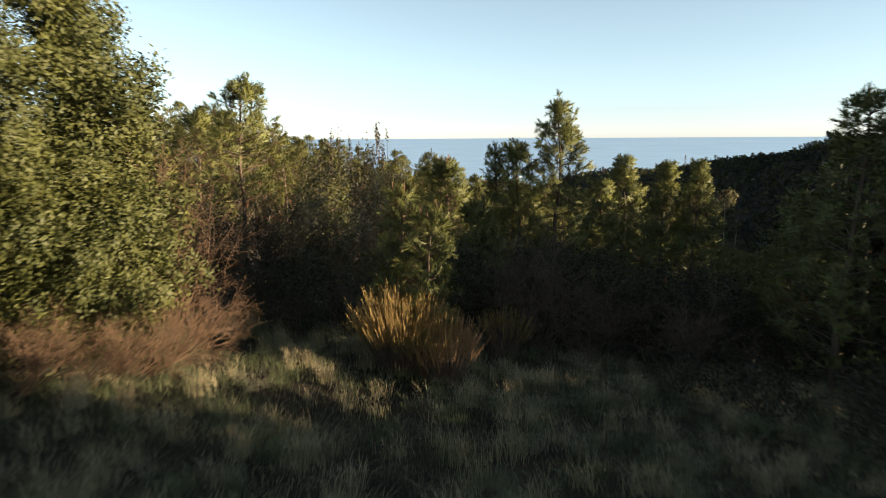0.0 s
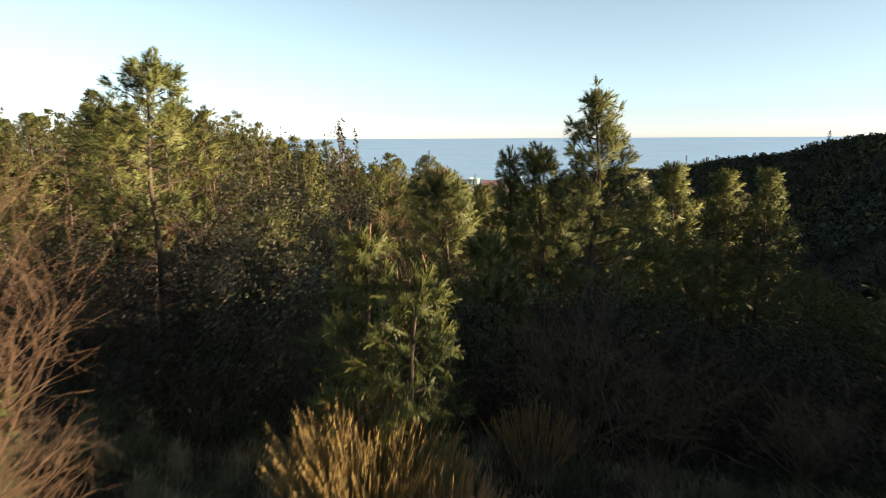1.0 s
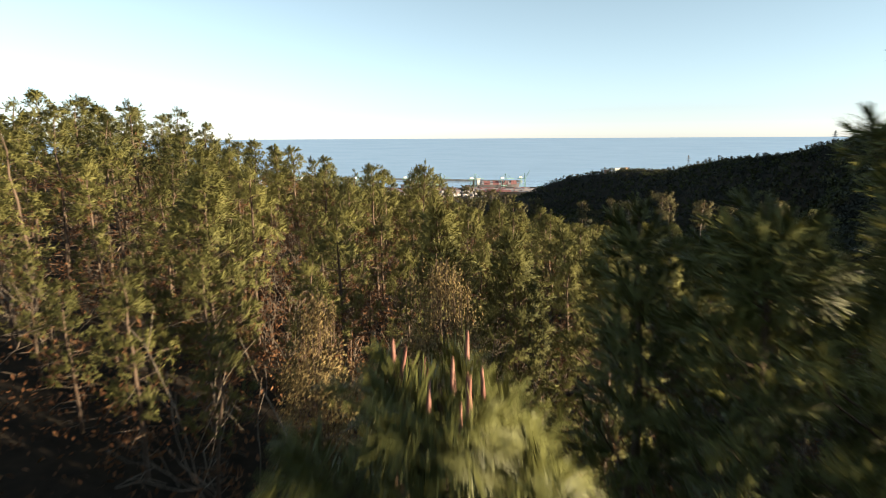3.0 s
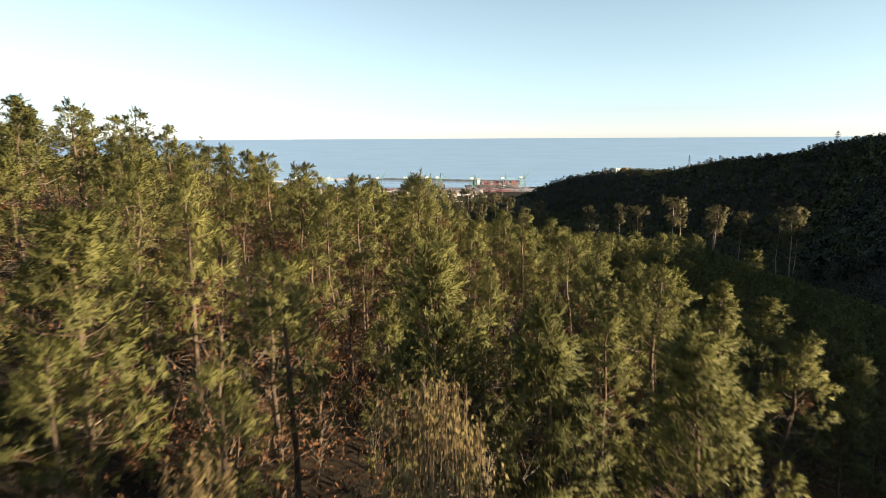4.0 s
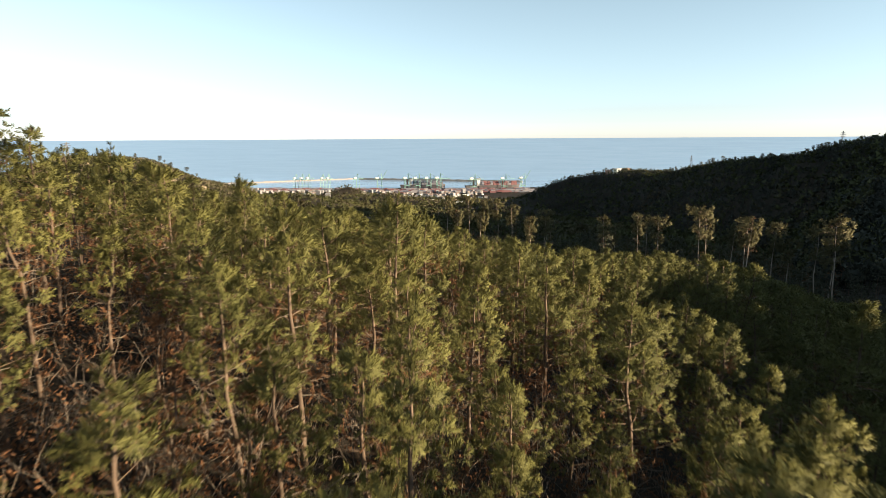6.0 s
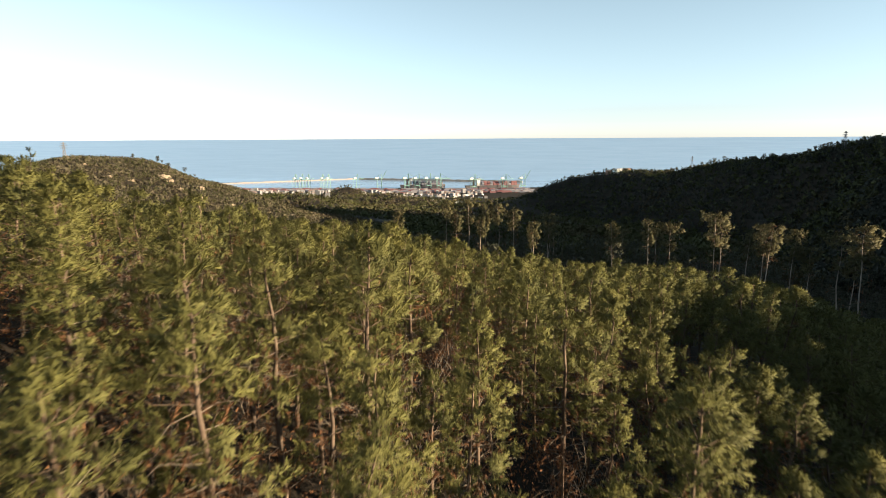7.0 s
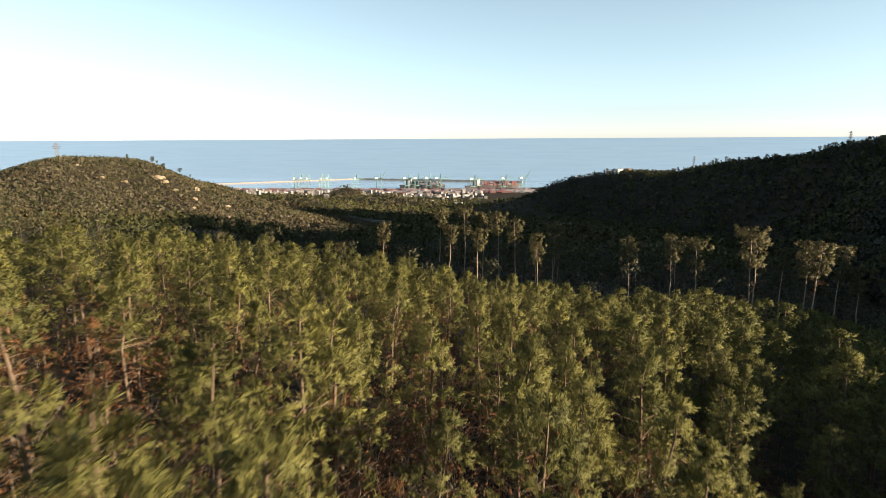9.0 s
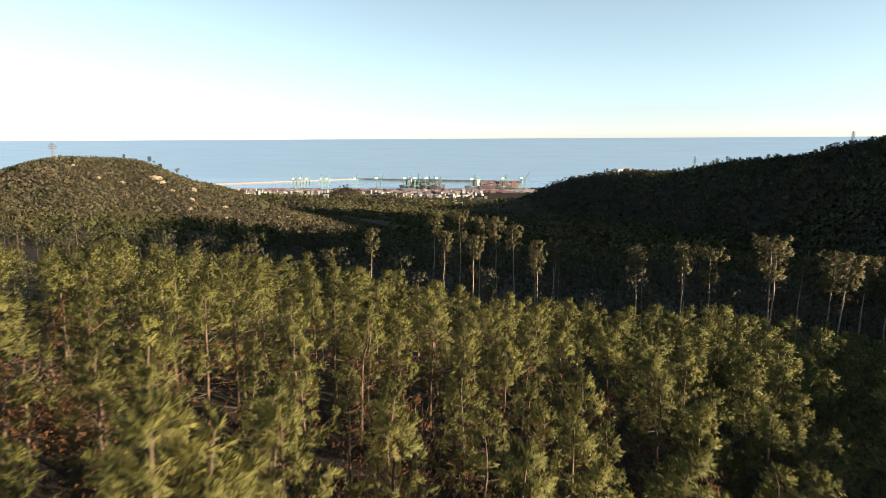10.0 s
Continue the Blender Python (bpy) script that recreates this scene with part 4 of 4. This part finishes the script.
# Shrubs added sunward, mostly out of view; their tops shape the clearing's shade
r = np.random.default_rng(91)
shade_hedge = None
SHADE_EDGE = [(-19 + 2.0 * k, 5.2) for k in range(9)] + [(-1.8, 5.0), (-0.6, 4.4), (1.2, 2.8), (2.8, 2.1), (4.1, 2.9), (5.9, 5.2), (7.4, 5.4), (8.7, 5.0), (10.2, 3.3), (11.8, 2.9), (13.8, 4.8), (15.8, 2.5), (17.8, 1.8)]
for i, (y, top_z) in enumerate(SHADE_EDGE):
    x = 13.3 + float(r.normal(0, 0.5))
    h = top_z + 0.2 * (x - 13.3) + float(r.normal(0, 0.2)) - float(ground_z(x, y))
    if shade_hedge is None:
        shade_hedge = leafy("evergreen_shrub", "dense evergreen shrub added, mostly out of view, to shade the clearing", "shrub", x, y, SHADED_LEAF, group="evergreen shrubs",
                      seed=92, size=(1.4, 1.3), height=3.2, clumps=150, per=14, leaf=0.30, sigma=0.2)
        shade_hedge.scale = (1, 1, h / 3.2)
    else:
        c = copy_thing(shade_hedge, Matrix.Identity(4))
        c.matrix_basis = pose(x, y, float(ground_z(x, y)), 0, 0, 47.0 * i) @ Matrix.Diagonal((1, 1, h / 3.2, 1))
# Unseen pines added sunward, behind the camera's start, to block the low sun
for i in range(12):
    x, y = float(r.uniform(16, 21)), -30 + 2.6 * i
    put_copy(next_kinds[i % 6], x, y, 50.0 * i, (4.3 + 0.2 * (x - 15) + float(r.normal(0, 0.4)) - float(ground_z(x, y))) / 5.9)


def scrub():
    """Low bushes over the valley floor, their leaf colour darkened for its shade."""
    r = np.random.default_rng(97)
    n = 3600
    s_, q_ = r.uniform(70, 230, n), r.uniform(-90, 120, n)
    keep = (s_ > 92) | (q_ < -6)
    s_, q_ = s_[keep], q_[keep]
    x, y = 0.4226 * s_ - 0.9063 * q_, 0.9063 * s_ + 0.4226 * q_
    k = 16
    c = np.column_stack([x, y, ground_z(x, y)])[:, None, :] + r.normal(0, 1, (len(x), k, 3)) * np.array([0.8, 0.8, 0.35]) + np.array([0, 0, 0.7])
    b = Soup()
    b.add(*leaves(c.reshape(-1, 3), 0.8, r))
    tagged(new("scrub", b.mesh("scrub", SHADED_LEAF)), "low scrub covering the valley floor, its shade deepened in the leaf colour", "scrub", kind="stuff")


scrub()


def undergrowth():
    """Dead bracken and bare brush under the stand."""
    r = np.random.default_rng(95)
    n = 3600
    x, y = r.uniform(-24, 17, n), r.uniform(15, 68, n)
    keep = (r.uniform(0, 1, n) < 0.6 + 0.4 * np.sin(x * 0.5) * np.sin(y * 0.4))
    x, y = x[keep], y[keep]
    gap = np.repeat(np.array(GAPS), 26, 0) + r.normal(0, 1.2, (26 * len(GAPS), 2))
    x, y = np.concatenate([x, gap[:, 0]]), np.concatenate([y, gap[:, 1]])
    n = len(x)
    pos = np.repeat(np.column_stack([x, y, ground_z(x, y)]), 44, 0)
    pos = pos + np.column_stack([r.normal(0, 0.32, (len(pos), 2)), np.repeat(np.where(np.arange(n) < n - len(gap), 1.2, 1.8), 44) * r.uniform(0.05, 1.0, len(pos)) ** 1.4])
    b = Soup()
    b.add(*leaves(pos, 0.115, r))
    tagged(new("bracken", b.mesh("bracken", DRY)), "dead rust-brown bracken on the forest floor", "bracken", kind="stuff")
    kinds = [bare_arrays(seed=110 + i, stems=4, height=2.6, spread=0.3, levels=3, kids=3, base_r=0.013) for i in range(4)]
    packed = [(np.concatenate(k.v), np.concatenate(k.f)) for k in kinds]
    t = Soup()
    for i in range(170 + 4 * len(GAPS)):
        x, y = r.uniform(-18, 13), r.uniform(16, 62)
        if i >= 170:
            x, y = np.array(GAPS[i % len(GAPS)]) + r.normal(0, 1.1, 2)
        v, f = packed[i % 4]
        a, sc = r.uniform(0, 6.28), r.uniform(0.6, 1.4)
        rot = np.array([[math.cos(a), -math.sin(a), 0], [math.sin(a), math.cos(a), 0], [0, 0, 1]]) * sc
        t.add(v @ rot.T + np.array([x, y, float(ground_z(x, y))]), f)
    tagged(new("brushwood", t.mesh("brushwood", TWIG)), "leafless pale brushwood between the pine trunks", "brushwood", kind="stuff")


undergrowth()

# ---- coast: breakwaters, quay, cranes, ships, town ----
LAND, WATER = -225.0, -226.0


def box(bm, x0, x1, y0, y1, z0, z1):
    vs = [bm.verts.new(c) for c in ((x0, y0, z0), (x1, y0, z0), (x1, y1, z0), (x0, y1, z0), (x0, y0, z1), (x1, y0, z1), (x1, y1, z1), (x0, y1, z1))]
    for f in ((3, 2, 1, 0), (4, 5, 6, 7), (0, 1, 5, 4), (1, 2, 6, 5), (2, 3, 7, 6), (3, 0, 4, 7)):
        bm.faces.new([vs[i] for i in f])


def beam(bm, a, b, w):
    """A square bar from a to b."""
    v, f = tubes([a], [b], [w * 0.7], [w * 0.7], 4)
    vs = [bm.verts.new(c) for c in v]
    for t in f:
        bm.faces.new([vs[i] for i in t])


def bm_mesh(name, bm, mat):
    me = bpy.data.meshes.new(name)
    bm.to_mesh(me)
    bm.free()
    me.materials.append(mat)
    return me


def breakwater(a, b, w, h, mat, label):
    """A long stone mole with sloping sides."""
    a, b = Vector((*a, 0)), Vector((*b, 0))
    side = (b - a).cross(Vector((0, 0, 1))).normalized()
    bm = bmesh.new()
    prof = [(-w, WATER - 2), (-w * 0.45, WATER + h), (w * 0.45, WATER + h), (w, WATER - 2)]
    rows, n = [], 40
    for i in range(n + 1):
        c = a.lerp(b, i / n)
        rows.append([bm.verts.new((c.x + side.x * o, c.y + side.y * o, z + (0.8 * math.sin(i * 2.3) if z > WATER else 0))) for o, z in prof])
    for p, q in zip(rows, rows[1:]):
        for k in range(3):
            bm.faces.new((p[k], p[k + 1], q[k + 1], q[k]))
    bm.faces.new(rows[0])
    bm.faces.new(rows[-1][::-1])
    tagged(new("breakwater", bm_mesh("breakwater", bm, mat)), label, "breakwater", kind="structure")


breakwater((-1290, 3180), (-520, 3600), 9, 6, SAND, "long breakwater of pale sand-coloured stone in the sea")
breakwater((-480, 3560), (420, 3260), 12, 10, DARK_STONE, "long dark stone breakwater in front of the harbour")


def crane(x, y, turn, raised):
    c = tagged(new("harbour_crane"), "tall green steel container crane on the quay", "crane", "harbour cranes")
    for sx in (-11, 11):
        for sy in (-8, 8):
            bm = bmesh.new()
            beam(bm, (sx, sy, 0), (sx * 0.9, sy * 0.9, 44), 1.6)
            part("leg", bm_mesh("leg", bm, STEEL_GREEN), c)
    for sy in (-8, 8):
        bm = bmesh.new()
        beam(bm, (-11, sy, 14), (11, sy, 14), 1.5)
        part("portal_beam", bm_mesh("portal_beam", bm, STEEL_GREEN), c)
    bm = bmesh.new()
    beam(bm, (-26, 0, 45), (12, 0, 45), 2.2)
    part("rear_girder", bm_mesh("rear_girder", bm, STEEL_GREEN), c)
    bm = bmesh.new()
    beam(bm, (12, 0, 45), (34, 0, 84) if raised else (58, 0, 45), 2.0)
    part("boom", bm_mesh("boom", bm, STEEL_GREEN), c, "raised boom" if raised else "lowered boom")
    bm = bmesh.new()
    beam(bm, (9, -5, 46), (9, 0, 70), 1.8)
    beam(bm, (9, 5, 46), (9, 0, 70), 1.8)
    part("mast", bm_mesh("mast", bm, STEEL_GREEN), c)
    bm = bmesh.new()
    beam(bm, (9, 0, 70), (-24, 0, 46), 0.9)
    if not raised:
        beam(bm, (9, 0, 70), (44, 0, 46), 0.9)
    part("tie_rods", bm_mesh("tie_rods", bm, STEEL_GREEN), c)
    bm = bmesh.new()
    box(bm, -18, -4, -4, 4, 47, 54)
    bmesh.ops.bevel(bm, geom=bm.edges[:], offset=0.4, segments=1)
    part("machine_house", bm_mesh("machine_house", bm, WHITE), c, "white machine house")
    c.matrix_basis = pose(x, y, LAND, 0, 0, turn)


for x, y, turn, raised in [(-690, 2895, 75, False), (-660, 2900, 75, False), (-630, 2895, 75, False), (-562, 2890, 80, False), (-535, 2890, 80, False),
                           (-402, 2880, 60, False), (-296, 2890, 10, True), (-167, 2890, 20, False), (-118, 2890, 20, False), (-66, 2890, 20, False),
                           (-18, 2890, 20, False), (140, 2820, 30, False), (282, 2830, 30, False), (372, 2860, 10, True)]:
    crane(x, y, turn, raised)


def ship(x, y, length, turn, box_mat, label):
    o = tagged(new("container_ship"), label, "ship", "container ships")
    bm = bmesh.new()
    n = 12
    deck, keel = [], []
    outline = [(-length / 2, -14), (length * 0.34, -15), (length * 0.44, -9), (length / 2, 0), (length * 0.44, 9), (length * 0.34, 15), (-length / 2, 14)]
    for px_, py_ in outline:
        deck.append(bm.verts.new((px_, py_, 15 + (4 if px_ > length * 0.4 else 0))))
        keel.append(bm.verts.new((px_ * 0.96, py_ * 0.8, -1)))
    bm.faces.new(deck)
    for i in range(len(outline)):
        j = (i + 1) % len(outline)
        bm.faces.new((keel[i], keel[j], deck[j], deck[i]))
    part("hull", bm_mesh("hull", bm, HULL), o, "dark hull")
    bm = bmesh.new()
    box(bm, -length * 0.30, -length * 0.24, -14, 14, 15, 46)
    box(bm, -length * 0.31, -length * 0.23, -17, 17, 42, 46)
    part("bridge", bm_mesh("bridge", bm, WHITE), o, "white bridge house")
    bm = bmesh.new()
    box(bm, -length * 0.36, -length * 0.33, -4, 4, 15, 44)
    part("funnel", bm_mesh("funnel", bm, ORANGE), o)
    r = np.random.default_rng(int(length))
    k = 0
    for px_ in np.arange(-length * 0.22, length * 0.40, 14.5):
        bm = bmesh.new()
        for row in range(5):
            for tier in range(int(r.integers(3, 8))):
                box(bm, px_, px_ + 12.2, -13 + row * 5.2, -8.2 + row * 5.2, 15.2 + tier * 2.6, 17.7 + tier * 2.6)
        tagged(part("container_stack", bm_mesh("container_stack", bm, box_mat if k % 3 else MIXED_BOX), o), kind="stuff")
        k += 1
    o.matrix_basis = pose(x, y, WATER, 0, 0, turn)


ship(-95, 2935, 215, -3, MIXED_BOX, "dark container ship half loaded at the quay")
ship(235, 2900, 265, 10, RED_PAINT, "container ship stacked with red boxes at the quay")


def container_yard():
    r = np.random.default_rng(120)
    for mat, n in ((RED_PAINT, 330), (MIXED_BOX, 520)):
        bm = bmesh.new()
        for _ in range(n):
            t = r.uniform(0, 1)
            x = -930 + t * 1330
            y = float(np.interp(x, [-930, -400, 0, 400], [2780, 2700, 2640, 2640])) + r.uniform(0, 1) * float(np.interp(x, [-930, 400], [90, 190]))
            ln, h = (24 if r.uniform() < 0.5 else 12) * r.uniform(0.9, 1.3), 2.6 * r.integers(1, 5)
            box(bm, x, x + ln, y, y + 6, LAND, LAND + h)
        tagged(new("container_yard", bm_mesh("container_yard", bm, mat)), "rows of stacked red and mixed shipping containers", "containers", kind="stuff")


container_yard()


def house(label, w, d, h, wall_mat, roof_mat, storeys, flat=False, group="houses of the town"):
    o = tagged(new("house"), label, "house", group)
    bm = bmesh.new()
    box(bm, -w / 2, w / 2, -d / 2, d / 2, -6, h)
    part("wall", bm_mesh("wall", bm, wall_mat), o)
    bm = bmesh.new()
    if flat:
        box(bm, -w / 2 - 0.4, w / 2 + 0.4, -d / 2 - 0.4, d / 2 + 0.4, h, h + 0.8)
    else:
        a = [bm.verts.new(c) for c in ((-w / 2 - 0.5, -d / 2 - 0.5, h), (w / 2 + 0.5, -d / 2 - 0.5, h), (w / 2 + 0.5, d / 2 + 0.5, h), (-w / 2 - 0.5, d / 2 + 0.5, h),
                                       (-w / 2 + d * 0.3, 0, h + d * 0.22), (w / 2 - d * 0.3, 0, h + d * 0.22))]
        for f in ((0, 1, 5, 4), (1, 2, 5), (2, 3, 4, 5), (3, 0, 4), (3, 2, 1, 0)):
            bm.faces.new([a[i] for i in f])
    part("roof", bm_mesh("roof", bm, roof_mat), o)
    cols = max(2, int(w / 4))
    shared = None
    for i in range(cols):
        for k in range(storeys):
            if shared is None:
                bm = bmesh.new()
                box(bm, -0.7, 0.7, -0.12, 0.12, 0, 1.6)
                shared = bm_mesh("window", bm, GLASS_DARK)
            p = part("window", shared, o)
            p.location = (-w / 2 + (i + 0.5) * w / cols, -d / 2 - 0.02, 1.0 + k * h / storeys)
    return o


town = [house("pale plastered town house with a clay roof", 14, 10, 9, PLASTER, TILE, 2), house("tall pale apartment house with a flat roof", 18, 12, 19, PLASTER, CONCRETE, 3, True),
        house("long low white shed by the harbour", 24, 12, 6, WHITE, CONCRETE, 1, True), house("pale plastered town house with a clay roof", 11, 10, 12, PLASTER, TILE, 2)]
r = np.random.default_rng(130)
for i in range(300):
    x, y = float(r.uniform(-880, 170)), float(r.uniform(2400, 2700))
    if i % 12 == 5:
        x, y = float(r.uniform(-420, 120)), float(r.uniform(1900, 2350))
    if (x + 330) ** 2 + (y - 2150) ** 2 < 100 ** 2:
        continue
    k = i if i < 4 else int(r.choice(4, p=(0.45, 0.12, 0.15, 0.28)))
    (put if i < 4 else put_copy)(town[k], x, y, float(r.normal(0, 25)), float(r.uniform(0.7, 1.0)), 0.0)

hotel = house("large white building with an orange wing on the ridge", 34, 16, 12, WHITE, CONCRETE, 3, True, "buildings on the ridge")
put(hotel, 388, 1385, 38, 0.62, -3)
put(house("orange apartment building on the ridge", 22, 14, 10, ORANGE, TILE, 3, False, "buildings on the ridge"), 410, 1392, 38, 0.62, -2.5)
put(house("orange apartment building on the ridge", 14, 12, 13, ORANGE, WHITE, 3, True, "buildings on the ridge"), 370, 1400, 30, 0.62, -1)


def pylon(x, y, h):
    o = tagged(new("power_pylon"), "grey steel lattice pylon standing on the hilltop", "pylon", "power pylons")
    bm = bmesh.new()
    w = h * 0.09
    for sx in (-1, 1):
        for sy in (-1, 1):
            beam(bm, (sx * w, sy * w, 0), (sx * 0.25, sy * 0.25, h), 0.22)
    for k in range(7):
        z0, z1 = h * k / 7, h * (k + 1) / 7
        a, b = w * (1 - k / 7) + 0.25 * k / 7, w * (1 - (k + 1) / 7) + 0.25 * (k + 1) / 7
        for sy in (-1, 1):
            beam(bm, (-a, sy * a, z0), (b, sy * b, z1), 0.12)
            beam(bm, (a, sy * a, z0), (-b, sy * b, z1), 0.12)
            beam(bm, (sy * a, -a, z0), (sy * b, b, z1), 0.12)
    part("lattice_mast", bm_mesh("lattice_mast", bm, STEEL_GREY), o)
    for z, ln in ((0.66, 3.4), (0.78, 4.0), (0.90, 2.8)):
        bm = bmesh.new()
        beam(bm, (-ln, 0, h * z), (ln, 0, h * z), 0.28)
        beam(bm, (-ln, 0, h * z), (0, 0, h * (z + 0.06)), 0.15)
        beam(bm, (ln, 0, h * z), (0, 0, h * (z + 0.06)), 0.15)
        part("cross_arm", bm_mesh("cross_arm", bm, STEEL_GREY), o)
    put(o, x, y, 15, 1.0, 0.2)


pylon(-372, 640, 17)
pylon(-412, 800, 26)
pylon(429, 690, 19)
pylon(434, 1100, 27)


def rock(seed, x, y, size):
    bm = bmesh.new()
    bmesh.ops.create_icosphere(bm, subdivisions=3, radius=1.0)
    for v in bm.verts:
        n = noise.noise(v.co * 1.4 + Vector((seed, 0, 0))) + 0.5 * noise.noise(v.co * 3.5 + Vector((0, seed, 0)))
        v.co = Vector((v.co.x * size, v.co.y * size * 0.7, v.co.z * size * 0.45)) * (1 + 0.5 * n)
    ob = tagged(new("rock_outcrop", bm_mesh("rock_outcrop", bm, ROCK)), "pale bare rock outcrop on the wooded hill", "rock", "rock outcrops")
    ob.matrix_basis = pose(x, y, float(ground_z(x, y)), 0, 0, seed * 40)


for i, (x, y, size) in enumerate([(-272, 630, 6.5), (-262, 622, 4.5), (-226, 600, 4.0), (-246, 606, 3.2), (-286, 596, 3.5), (-205, 625, 3.5), (-240, 640, 5),
                                  (-300, 585, 3), (-150, 640, 3), (-330, 600, 3.2), (-215, 570, 3), (-190, 585, 2.5)]):
    rock(i + 1, x, y, size)
